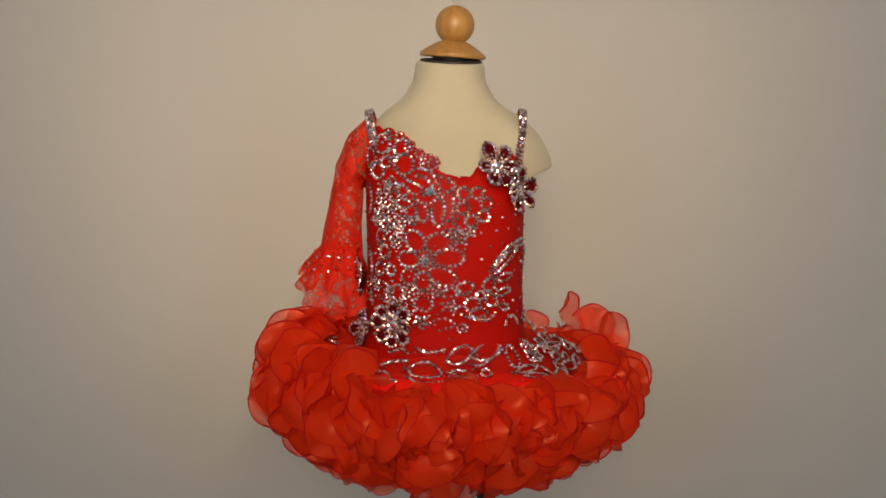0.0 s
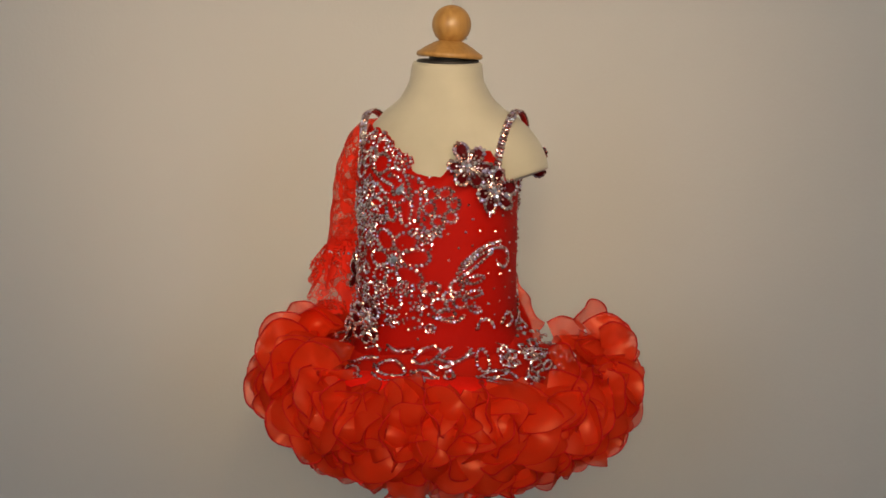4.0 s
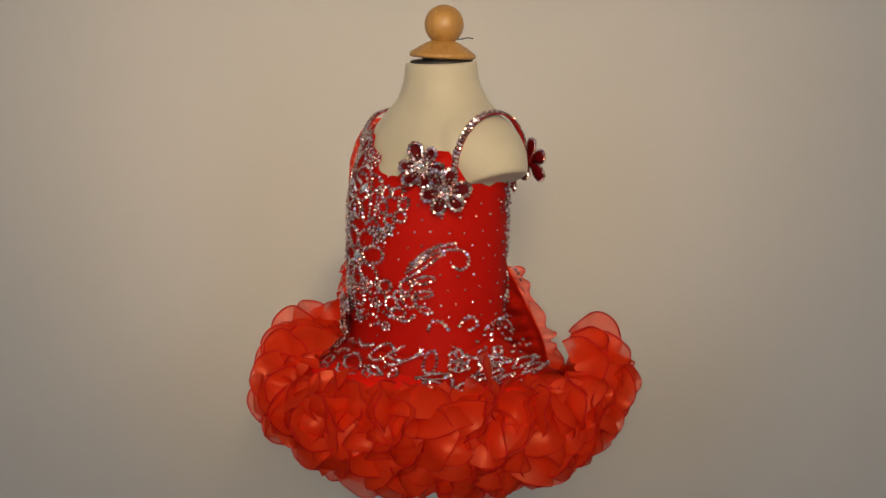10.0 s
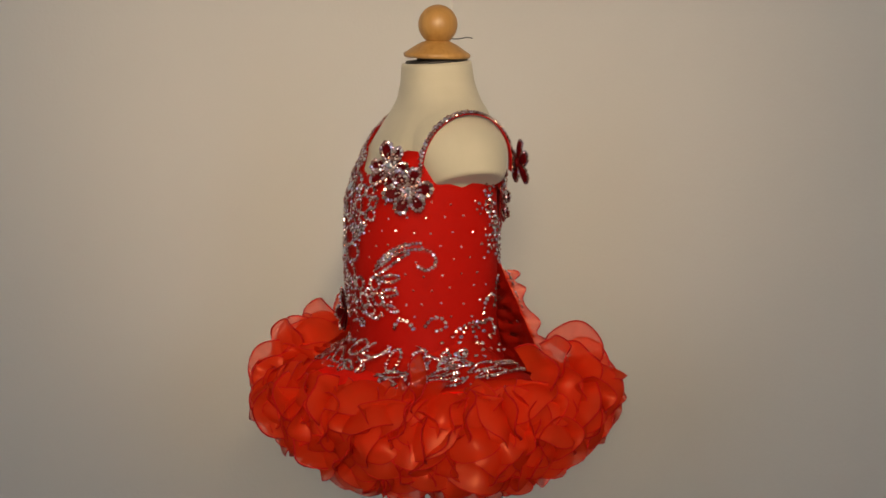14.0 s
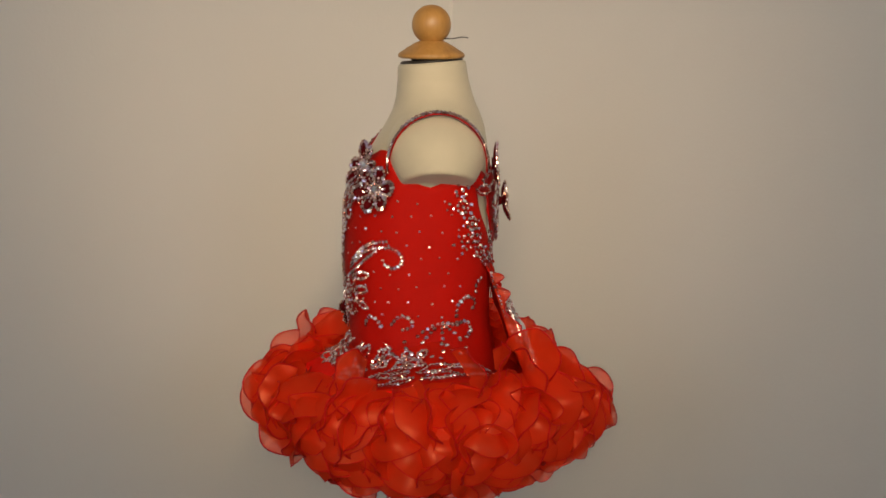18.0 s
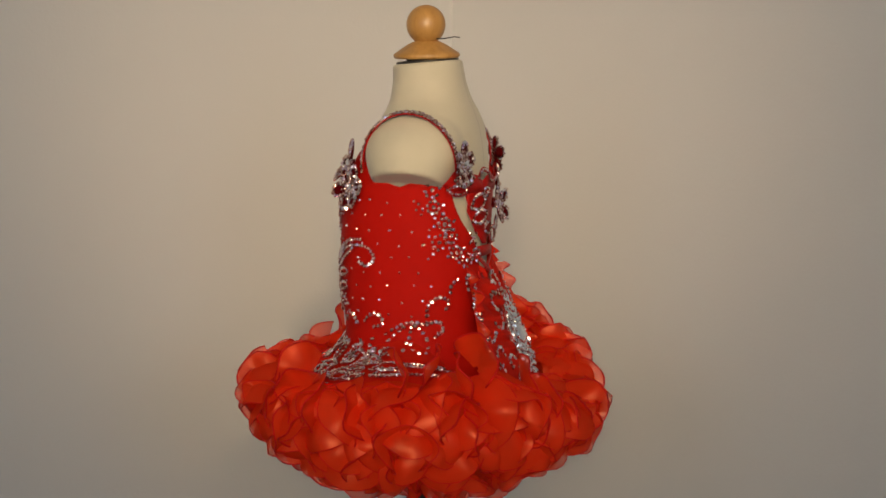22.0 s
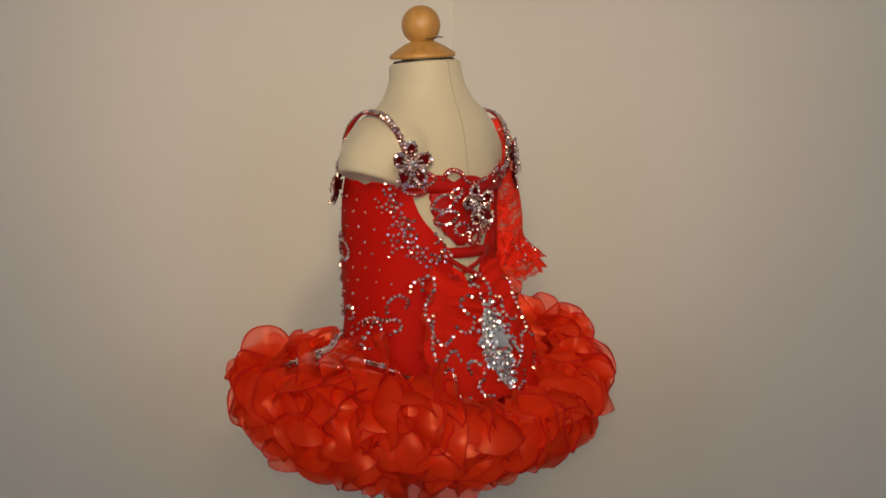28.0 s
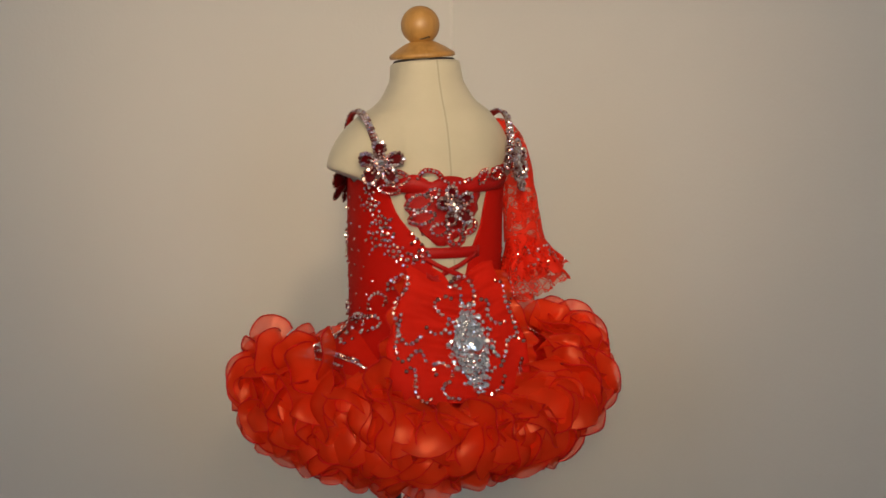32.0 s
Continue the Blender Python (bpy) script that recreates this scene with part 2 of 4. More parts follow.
MID_Y = (-0.018, -0.020, -0.024, -0.026, -0.0265, -0.025, -0.018, -0.012, -0.006, -0.004, -0.005, -0.007, -0.009)
HALF_Y = (0.088, 0.085, 0.081, 0.0835, 0.0845, 0.084, 0.078, 0.070, 0.060, 0.052, 0.0465, 0.0425, 0.0402)


def bent(v):
    return math.copysign(abs(v) ** (2 / 2.3), v)


def body(angle, z, off=0.004):
    """The torso's surface: angle from the front towards the form's left arm, in degrees."""
    a = radians(angle)
    cx, hx, cy, hy = (float(np.interp(z, HEIGHTS, row)) for row in (MID_X, HALF_X, MID_Y, HALF_Y))
    return Vector((cx + (hx + off) * bent(math.sin(a)), cy - (hy + off) * bent(math.cos(a)), z))


def behind(angle):
    """How far round the back an angle lies: 0 at the front and sides, 1 at the middle of the back."""
    return max(0.0, (-math.cos(radians(angle)) - 0.12) / 0.88) ** 1.8


def hip(angle, s, off=0.006):
    """The skirt's upper slope, from the hip (0) outwards (1)."""
    a = radians(angle)
    fall = 0.006 + 0.030 * max(0.0, math.cos(a)) ** 0.7 * min(1.0, max(0.0, 0.3 + 3.2 * s)) * (1 - 0.45 * s)
    return Vector((0.009 + (0.094 + 0.1 * s + off) * math.sin(a), -0.018 - (0.086 + 0.092 * s + off) * math.cos(a), -0.088 - 0.045 * s - fall - 0.080 * behind(angle) * (1 - 0.45 * s)))


def flank(angle, z):
    """The side of the bodice and, below it, the start of the yoke."""
    return body(angle, z, float(np.interp(-z, (0.082, 0.094, 0.105, 0.112), (0.004, 0.0125, 0.033, 0.049))))


def back_panel(x, s, off=0.0):
    """The laced back panel, which stands away from the form."""
    return Vector((x, 0.062 + off + 0.052 * s - 1.5 * (x - 0.003) ** 2, -0.02 - 0.13 * s))


def frame_at(f, a, b, da=0.5, db=0.002):
    """A place on a surface with its normal, its way to the side and its way up."""
    p = f(a, b)
    side = (f(a + da, b) - f(a - da, b)).normalized()
    up = (f(a, b + db) - f(a, b - db)).normalized()
    n = side.cross(up).normalized()
    return p, -n if n.dot(p - Vector((0.008, -0.02, p.z))) < 0 else n, side, up


def mannequin():
    bm = bmesh.new()
    rows = []
    for z in np.linspace(-0.17, 0.226, 70):
        tilt = max(0.0, (z - 0.2) / 0.026)
        ring = []
        for k in range(72):
            p = body(k * 5, float(z), 0.0)
            p.z += tilt * ((p.y + 0.009) * 0.075 - (p.x - 0.0143) * 0.04)
            ring.append(p)
        rows.append(ring)
    grid(rows, closed=True, bm=bm)
    bm.verts.ensure_lookup_table()
    bm.faces.new([bm.verts[i] for i in range(72)][::-1])
    bm.faces.new([bm.verts[len(bm.verts) - 72 + i] for i in range(72)])
    # two short upper arms, cut off flat below
    for side in (1, -1):
        # the stump slopes down from the neck and is cut off obliquely below
        centre = Vector((0.008 + side * (0.070 if side > 0 else 0.058), -0.0065, 0.121))
        arm = bmesh.new()
        bmesh.ops.create_icosphere(arm, subdivisions=4, radius=1.0)
        lean = Matrix.Rotation(radians(side * 42), 3, "Y")
        for v in arm.verts:
            v.co = centre + lean @ Vector((v.co.x * (0.070 if side > 0 else 0.056), v.co.y * (0.0575 if side > 0 else 0.047) * (1 - 0.20 * max(0.0, side * v.co.x)), v.co.z * 0.044))
        cut = Vector((0.008 + side * 0.127, 0, 0.1005))
        bmesh.ops.bisect_plane(arm, geom=arm.verts[:] + arm.edges[:] + arm.faces[:], plane_co=cut, plane_no=Vector((side * 0.385, 0, -1)), clear_outer=True)
        rim = [e for e in arm.edges if e.is_boundary]
        bmesh.ops.edgeloop_fill(arm, edges=rim)
        me = bpy.data.meshes.new("arm")
        arm.to_mesh(me)
        arm.free()
        bm.from_mesh(me)
        bpy.data.meshes.remove(me)
    bmesh.ops.recalc_face_normals(bm, faces=bm.faces)
    ob = part("mannequin", bm, JERSEY, None)
    for kind, name in (("REMESH", "blend"), ("SMOOTH", "soften")):
        mod = ob.modifiers.new(name, kind)
        if kind == "REMESH":
            mod.mode, mod.voxel_size, mod.use_smooth_shade = "VOXEL", 0.0028, True
        else:
            mod.factor, mod.iterations = 0.5, 3
    ob.matrix_world = pose(0, 0, ZT)
    return tagged(ob, "cream jersey covered child dress form on a stand", "mannequin")


def display_stand():
    stand = new("display_stand")
    stand.matrix_world = pose(0, 0, ZT)
    tagged(stand, "display stand with black pole and varnished wooden neck cap", "stand")
    part("base", lathe([(0.0, -ZT), (0.13, -ZT), (0.135, -ZT + 0.004), (0.13, -ZT + 0.012), (0.03, -ZT + 0.018), (0.012, -ZT + 0.03), (0.0, -ZT + 0.03)][1:-1], pose(0.059, -0.007, 0)), BLACK, stand, "black enamelled round base plate")
    part("pole", lathe([(0.0115, -ZT + 0.02), (0.0115, -0.15)], pose(0.059, -0.007, 0), 24), BLACK, stand, "black metal pole")
    tip = pose(0.0170, -0.0093, 0.2308, 0, 4.0, 0)
    plate = pose(0.0150, -0.0090, 0.2252, 4.0, 2.2, 0)
    part("neck_plate", lathe([(0.002, 0), (0.036, 0.0), (0.0375, 0.0015), (0.036, 0.0035), (0.002, 0.004)], plate), PLATE, stand, "dark metal plate on the neck")
    part("neck_rod", lathe([(0.024, -0.006), (0.0245, 0.004)], tip, 24), PLATE, stand, "short dark metal collar")
    cap = part("neck_cap", lathe([(0.020, 0.0), (0.0375, 0.0), (0.0392, 0.0012), (0.0395, 0.0038), (0.0385, 0.0055), (0.0345, 0.0080), (0.0280, 0.0125), (0.0200, 0.0172), (0.0145, 0.0195), (0.0105, 0.0212), (0.0105, 0.0230)], tip), WOOD, stand, "turned varnished wooden neck cap")
    ball = bmesh.new()
    bmesh.ops.create_uvsphere(ball, u_segments=48, v_segments=28, radius=0.0232, matrix=tip @ pose(0, 0, 0.0388))
    part("finial", ball, WOOD, cap, "varnished wooden ball finial")
    part("tag_fastener", tube([tip @ Vector(p) for p in ((0.008, 0.008, 0.0225), (0.006, 0.024, 0.0225), (0.004, 0.036, 0.0245), (0.006, 0.043, 0.0235))], 0.0007), BLACK, cap, "thin dark plastic tag loop")
    return stand


# ---- the dress ----
FACETS = 6


def stones(name, places, parent, mat=None, label=""):
    """Cut stones set on a surface, joined: places are (point, normal, radius)."""
    verts, faces = [], []
    for p, nrm, r in places:
        q = nrm.to_track_quat("Z", "Y").to_matrix()
        turn, k0 = random.uniform(0, 1.0), len(verts)
        lean = Vector((random.uniform(-0.5, 0.5), random.uniform(-0.5, 0.5), 0))
        for rad, h in ((1.0, 0.0), (1.0, 0.30), (0.52, 0.72)):
            for k in range(FACETS):
                a = turn + 2 * math.pi * k / FACETS
                flat = Vector((rad * math.cos(a), rad * math.sin(a), h))
                flat.z += lean.dot(flat) * (h > 0)
                verts.append(p + q @ (flat * r))
        for ring in (0, 1):
            for k in range(FACETS):
                j = (k + 1) % FACETS
                a = k0 + ring * FACETS
                faces.append((a + k, a + j, a + FACETS + j, a + FACETS + k))
        faces.append(tuple(k0 + 2 * FACETS + k for k in range(FACETS)))
    me = bpy.data.meshes.new(name)
    me.from_pydata(verts, [], faces)
    me.materials.append(mat or STONE)
    ob = new(name, me)
    ob.parent = parent
    return tagged(ob, label, kind="stuff" if len(places) > 1 else "")


def along(points, step):
    """Even steps along a line of 2D points."""
    pts = [np.array(p, float) for p in points]
    cut = np.concatenate([[0], np.cumsum([np.linalg.norm(b - a) for a, b in zip(pts, pts[1:])])])
    n = max(1, int(round(cut[-1] / step)))
    return [(float(np.interp(d, cut, [p[0] for p in pts])), float(np.interp(d, cut, [p[1] for p in pts]))) for d in np.linspace(0, cut[-1], n + 1)]


def teardrop(x, y, length, width, turn):
    """A leaf-shaped loop that starts at (x, y) and points along turn (degrees)."""
    c, s = math.cos(radians(turn)), math.sin(radians(turn))
    out = []
    for k in range(25):
        a = 2 * math.pi * k / 24
        u, v = length * 0.5 * (1 - math.cos(a)), width * 0.5 * math.sin(a) * (0.55 + 0.45 * (1 - math.cos(a)) / 2 * 1.6)
        out.append((x + c * u - s * v, y + s * u + c * v))
    return out


def rosette(x, y, radius, petals, turn=0.0, width=0.8):
    return [teardrop(x, y, radius, radius * width, turn + 360 * k / petals) for k in range(petals)]


def on_surface(f, a, b, u, v, scale, off):
    """The place u metres to the side and v metres up from (a, b) on a surface."""
    sa, sb = scale
    p, n, _, _ = frame_at(f, a + u / sa, b + v / sb, max(0.0005, 0.002 / sa), 0.002)
    return p + n * off, n


def band(angle, z):
    return body(angle, z, 0.0095)


def patch(angle, z):
    return body(angle, z, 0.0098)


SCALE = {"flank": (0.0016, 1.0), "patch": (0.0016, 1.0), "body": (0.00155, 1.0), "band": (0.0016, 1.0), "hip": (0.0024, -0.11), "panel": (-1.0, -0.14)}
FORM = {"flank": flank, "patch": patch, "body": body, "band": band, "hip": hip, "panel": back_panel}


def motif(dress, kind, a, b, lines, r=0.0024, step=0.0047, label="", scatter=0, spread=0.012, backing=True):
    """Lines of stones sewn to the dress round the place (a, b) of a surface, each on a cut-out lace backing."""
    f, scale = FORM[kind], SCALE[kind]
    for line in lines:
        pts = along(line, step)
        places, edge = [], [[], []]
        for i, (u, v) in enumerate(pts):
            p, n = on_surface(f, a, b, u + random.gauss(0, 0.00018), v + random.gauss(0, 0.00018), scale, 0.0013)
            places.append((p, n, r * random.uniform(0.92, 1.1)))
            u0, v0 = pts[max(0, i - 1)]
            u1, v1 = pts[min(len(pts) - 1, i + 1)]
            d = math.hypot(u1 - u0, v1 - v0) or 1
            wu, wv = -(v1 - v0) / d * r * 1.4, (u1 - u0) / d * r * 1.4
            for k, q in ((0, 1), (1, -1)):
                edge[k].append(on_surface(f, a, b, u + q * wu, v + q * wv, scale, 0.0009)[0])
        if backing and len(pts) > 2:
            cloth = part("applique", grid(edge), BAND, dress, label or "red lace applique edged with silver rhinestones")
            stones("rhinestone_trim", places, cloth, label="silver rhinestones")
        else:
            stones("rhinestone_trim", places, dress, label=label or "silver rhinestones")
    if scatter:
        places = []
        for _ in range(int(scatter * 0.5)):
            u, v = random.gauss(0, spread), random.gauss(0, spread)
            if kind == "body" and b + v > neckline(a + u / scale[0]) - 0.003:
                continue
            p, n = on_surface(f, a, b, u, v, scale, 0.0008)
            places.append((p, n, r * random.uniform(0.6, 1.0)))
        stones("rhinestone_trim", places, dress, label="loosely scattered silver rhinestones")


def beaded_flower(dress, place, normal, up, radius, petals, turn=0.0, lift=0.006, cup=(0.1, 0.45), label="dark red flower outlined with silver rhinestones"):
    """A raised flower: cupped petals rimmed with stones round a large centre stone."""
    side = up.cross(normal).normalized()
    up = normal.cross(side).normalized()
    m = Matrix((side, up, normal)).transposed()
    heart = bmesh.new()
    bmesh.ops.create_cone(heart, cap_ends=True, segments=10, radius1=radius * 0.3, radius2=radius * 0.18, depth=lift, matrix=Matrix.Translation(place + normal * lift * 0.5) @ m.to_4x4())
    flower = part("beaded_flower", heart, PETAL, dress, label)
    rim = []
    for k in range(petals):
        a = turn + 360 * k / petals + random.uniform(-7, 7)
        size = radius * random.uniform(0.88, 1.08)
        loop = teardrop(0.14 * radius * math.cos(radians(a)), 0.14 * radius * math.sin(radians(a)), size * 0.86, size * 0.56, a)
        tilt = random.uniform(*cup)

        def raised(u, v, extra=0.0):
            return place + m @ Vector((u, v, lift * 0.8 + tilt * math.hypot(u, v) + extra))

        mid = np.mean(loop, axis=0)
        rows = [[raised(*(mid + (np.array(q) - mid) * s), -0.0022 * (1 - s)) for q in loop[:-1]] for s in (1.0, 0.66, 0.3)]
        bm = grid(rows, closed=True)
        bm.verts.ensure_lookup_table()
        bm.faces.new([bm.verts[i] for i in range(48, 72)])
        part("petal", thicken(bm, 0.0008), PETAL, flower)
        rim += [(raised(u, v, 0.0006), normal, 0.0027 * random.uniform(0.85, 1.2)) for u, v in along(loop, 0.0046)]
        rim += [(raised(radius * f * math.cos(radians(a)), radius * f * math.sin(radians(a)), 0.0004), normal, 0.0019) for f in (0.26, 0.40, 0.54)]
    stones("rhinestone_trim", rim, flower, label="silver rhinestones")
    stones("centre_stone", [(place + normal * (lift + 0.001), normal, radius * 0.17)], flower, GEM, "large clear centre stone")
    return flower


def skirt_surface(angle, rf, z):
    a = radians(angle)
    return Vector((0.013 + 0.238 * rf * math.sin(a), -0.013 - 0.214 * rf * math.cos(a), z))


# root radius (share of the full skirt), root height, rise of the frill in degrees, length, waves
TIERS = ((0.64, -0.106, 22, 0.059, 16), (0.68, -0.113, 12, 0.059, 15), (0.74, -0.130, 2, 0.057, 16), (0.78, -0.149, -12, 0.053, 17), (0.76, -0.170, -28, 0.053, 13),
         (0.69, -0.188, -42, 0.053, 14), (0.59, -0.208, -54, 0.055, 12), (0.47, -0.223, -64, 0.057, 10), (0.33, -0.234, -75, 0.059, 7),
         (0.72, -0.122, 6, 0.052, 15), (0.765, -0.140, -5, 0.051, 16), (0.775, -0.160, -20, 0.049, 16), (0.73, -0.180, -35, 0.050, 15), (0.64, -0.199, -48, 0.053, 13))


def ruffles(dress):
    """Tiers of organza frills: each is a strip gathered at its root that stands out, while its rolled hem swings up and down in round folds."""
    fine = 36
    depth = (0.0, 0.16, 0.32, 0.48, 0.63, 0.77, 0.89, 1.0)
    for tier, (rf, z, lift, length, waves) in list(enumerate(TIERS))[:9]:
        pick = lambda lo, hi: [random.uniform(lo, hi) for _ in range(2 * waves)]
        drift, reach, swing, bulge, rise = pick(-0.18, 0.18), pick(0.84, 1.18), pick(0.8, 1.25), pick(0.13, 0.23), pick(-14, 14)
        shift, start, cuts = random.uniform(0, 1), 0, []
        while start < waves:
            count = random.choice((2, 3, 4))
            if waves - start - count < 3:
                count = waves - start
            cuts.append((start, count))
            start += count
        if tier == 0:      # the front of the hip stays smooth, and so does the laced panel
            shift, cuts = 0.8, [(5, 1), (9, 2), (11, 3)]
        elif tier == 1:
            shift, cuts = 0.5, [(5, 3), (8, 3), (11, 1)]
        for start, count in cuts:
            lines = [[] for _ in depth]
            for k in range(count * fine + 1):
                u = start + k / fine
                h = (2 * u) % (2 * waves)
                i, f = int(h) % (2 * waves), h - int(h)
                e = f * f * (3 - 2 * f)
                mixed = lambda row: row[i] * (1 - e) + row[(i + 1) % (2 * waves)] * e
                wave = math.cos(2 * math.pi * u)
                base = u + shift
                turn = base + mixed(bulge) * math.sin(4 * math.pi * u) + mixed(drift)
                end = min(1.0, min(k, count * fine - k) / fine / 0.5)
                long = 0.84 * length * mixed(reach) * 1.10 * (0.56 + 0.44 * math.sqrt(1 - 0.98 * wave * wave)) * (0.45 + 0.55 * math.sqrt(end * (2 - end)))
                for row, v in enumerate(depth):
                    ang = 360 / waves * (base + (turn - base) * v)
                    a = radians(ang)
                    el = radians(lift + mixed(rise) * v - 10 * v)
                    out = Vector((math.sin(a), -math.cos(a), 0))
                    d = out * math.cos(el) + Vector((0, 0, math.sin(el)))
                    cross = out * -math.sin(el) + Vector((0, 0, math.cos(el)))
                    p = tier_root(ang, rf, z, tier)
                    pleat = 0.0022 * math.sin(v * math.pi) * noise.noise(Vector((u * 7, v * 0.8, tier * 3.7)))
                    p += d * (long * math.sin(v * 1.45) / math.sin(1.45)) + cross * (0.027 * mixed(swing) * wave * ((0.85, 0.6)[tier] if tier < 2 and wave > 0 else 1.0) * v ** 1.15 + pleat)
                    lines[row].append(p + noise.noise_vector(p * 15) * 0.009 * v)
            low = [max(0.0, above_crown([line[k] for line in lines])) for k in range(len(lines[0]))]
            if max(low) > 0.06:
                continue
            lines = [[q - Vector((0, 0, d)) for q, d in zip(line, low)] for line in lines]
            frill = part("ruffle", pleated(lines), ORGANZA, dress, "sheer red organza ruffle")
            part("rolled_hem", tube(lines[-1], 0.0006, 5), HEM, frill, "dark red rolled hem")


def hip_sag(a, z, tier):
    """How far the tiers hang down at the front and the back of the skirt."""
    low = 0.030 * math.cos(a) ** 0.8 if math.cos(a) > 0 else math.cos(a) ** 2 * (0.045 if tier else 0.022)
    return low * float(np.interp(z, (-0.178, -0.149, -0.13, -0.113), (0.0, 0.4, 0.7, 1.0)))


def tier_root(ang, rf, z, tier):
    """Where a tier is gathered onto the skirt."""
    a = radians(ang)
    full = 0.11 * math.exp(-((ang % 360 - 45) / 28) ** 2) * (-0.14 < z < -0.11) + 0.15 * math.exp(-((ang % 360 - 136) / 25) ** 2) * (z > -0.135)
    return skirt_surface(ang, rf * (1 + full + (0.03 * math.sin(a) + 0.05 * max(0.0, -math.cos(a))) * (z < -0.165)), z - hip_sag(a, z, tier))


def crown(ang):
    """How high the frills stand round the skirt: high beside the sleeve, low under the laced panel."""
    return float(np.interp(ang % 360, (0, 45, 90, 125, 145, 160, 180, 203, 220, 240, 270, 300, 318, 328, 345, 360), (-0.123, -0.130, -0.124, -0.108, -0.134, -0.160, -0.168, -0.160, -0.106, -0.088, -0.080, -0.094, -0.103, -0.132, -0.140, -0.125)))


def above_crown(points):
    """By how much points stand above the crown, seen from a little above."""
    most = -1.0
    for q in points:
        ang = math.degrees(math.atan2(q.x - 0.013, -q.y - 0.013))
        most = max(most, q.z + 0.22 * (math.hypot(q.x - 0.013, q.y + 0.013) - 0.2) - crown(ang))
    return most


def lobe_rows(p, d, side, n, long, wide, dome, curl_in, wavy):
    """Rows of points of one round cupped lobe, from its gathered root out to its hem."""
    rows = []
    for r in (0.08, 0.24, 0.40, 0.56, 0.70, 0.82, 0.92, 1.0):
        row = []
        for k in range(-8, 9):
            f = k / 8 * wide
            h = dome * math.sin(2.5 * r) * math.cos(f) - curl_in * long * r * r * 0.5 * math.sin(f) ** 2 + 0.0035 * r * r * math.sin(4.5 * f + wavy)
            q = p + d * (long * r * math.cos(f * 0.85)) + side * (long * r * 0.74 * math.sin(f)) + n * h
            row.append(q + noise.noise_vector(q * 22) * 0.004 * r)
        rows.append(row)
    return rows


def standing_folds(dress):
    """Folds that stand out from the frills edge on, round the rim and along the crown."""
    for level, (rf, z, rise, count) in enumerate(((0.80, 0.0, 38, 21), (0.84, -0.012, 14, 19), (0.86, -0.150, 0, 17), (0.86, -0.172, -16, 17), (0.79, -0.194, -34, 16), (0.69, -0.212, -50, 14), (0.56, -0.228, -62, 11))):
        for k in range(count):
            ang = 360 / count * (k + random.uniform(0.1, 0.9))
            a, el = radians(ang), radians(rise + random.gauss(0, 14))
            top = crown(ang)
            if level < 2 and (top < -0.15 or ang % 360 < 50 or 75 < ang % 360 < 100 or ang % 360 > 340):
                continue
            out, round_about = Vector((math.sin(a), -math.cos(a), 0)), Vector((math.cos(a), math.sin(a), 0))
            d = out * math.cos(el) + Vector((0, 0, math.sin(el)))
            d = Matrix.Rotation(radians(random.gauss(0, 12)), 3, "Z") @ d
            n = Matrix.Rotation(radians(random.gauss(0, 20)), 3, d) @ (round_about * random.choice((-1, 1)))
            side = d.cross(n)
            p = skirt_surface(ang, rf, top + z + (-0.030 if 212 < ang % 360 < 326 else 0.002) if level < 2 else min(z, top - 0.012))
            rows = lobe_rows(p, d, side, n, random.uniform(0.032, 0.046), radians(random.uniform(92, 108)), random.uniform(0.004, 0.010), random.uniform(0.1, 0.4), random.uniform(0, 6.28))
            fold = part("ruffle", pleated(rows), ORGANZA, dress, "sheer red organza fold standing out from the skirt")
            part("rolled_hem", tube(rows[-1], 0.0011, 5), HEM, fold, "dark red rolled hem")


def puffs(dress):
    """The outer folds of the frills: round cupped lobes of organza, each with its rolled hem, that overlap like shells."""
    for tier, (rf, z, lift, length, waves) in enumerate(TIERS):
        count = round(1.45 * waves)
        shift = random.uniform(0, 1)
        for k in range(count):
            ang = 360 / count * (k + shift + random.uniform(-0.25, 0.25))
            if tier == 0 and not (130 < ang % 360 < 152 or 215 < ang % 360 < 330) or tier == 1 and not (128 < ang % 360 < 282 or ang % 360 < 62 or ang % 360 > 340) or tier == 9 and not 128 < ang % 360 < 282:
                continue
            a = radians(ang)
            el = radians(lift + 20 + random.gauss(0, 10))
            out, round_about = Vector((math.sin(a), -math.cos(a), 0)), Vector((math.cos(a), math.sin(a), 0))
            face = out * math.cos(el) + Vector((0, 0, math.sin(el)))
            down = out * math.sin(el) - Vector((0, 0, math.cos(el)))
            turn, stand = radians(random.gauss(0, 55)), radians(random.uniform(8, 38))
            flat = down * math.cos(turn) + round_about * math.sin(turn)
            d, n = flat * math.cos(stand) + face * math.sin(stand), face * math.cos(stand) - flat * math.sin(stand)
            side = d.cross(n)
            long, wide = random.uniform(0.042, 0.060), radians(random.uniform(96, 114))
            p = tier_root(ang, rf, z, tier) + (face * 0.018 - flat * long * 0.3 if z < -0.135 else face * 0.008 + Vector((0, 0, 0.010 * (tier < 2))))
            dome, curl_in, wavy = random.uniform(0.011, 0.020), random.uniform(0.25, 0.6), random.uniform(0, 6.28)
            rows = lobe_rows(p, d, side, n, long, wide, dome, curl_in, wavy)
            over = above_crown(rows[-1] + rows[4])
            if over > 0.034:
                continue
            if over > 0:
                rows = [[q - Vector((0, 0, over)) for q in row] for row in rows]
            lobe = part("ruffle", pleated(rows), ORGANZA, dress, "sheer red organza ruffle")
            part("rolled_hem", tube(rows[-1], 0.00062, 5), HEM, lobe, "dark red rolled hem")


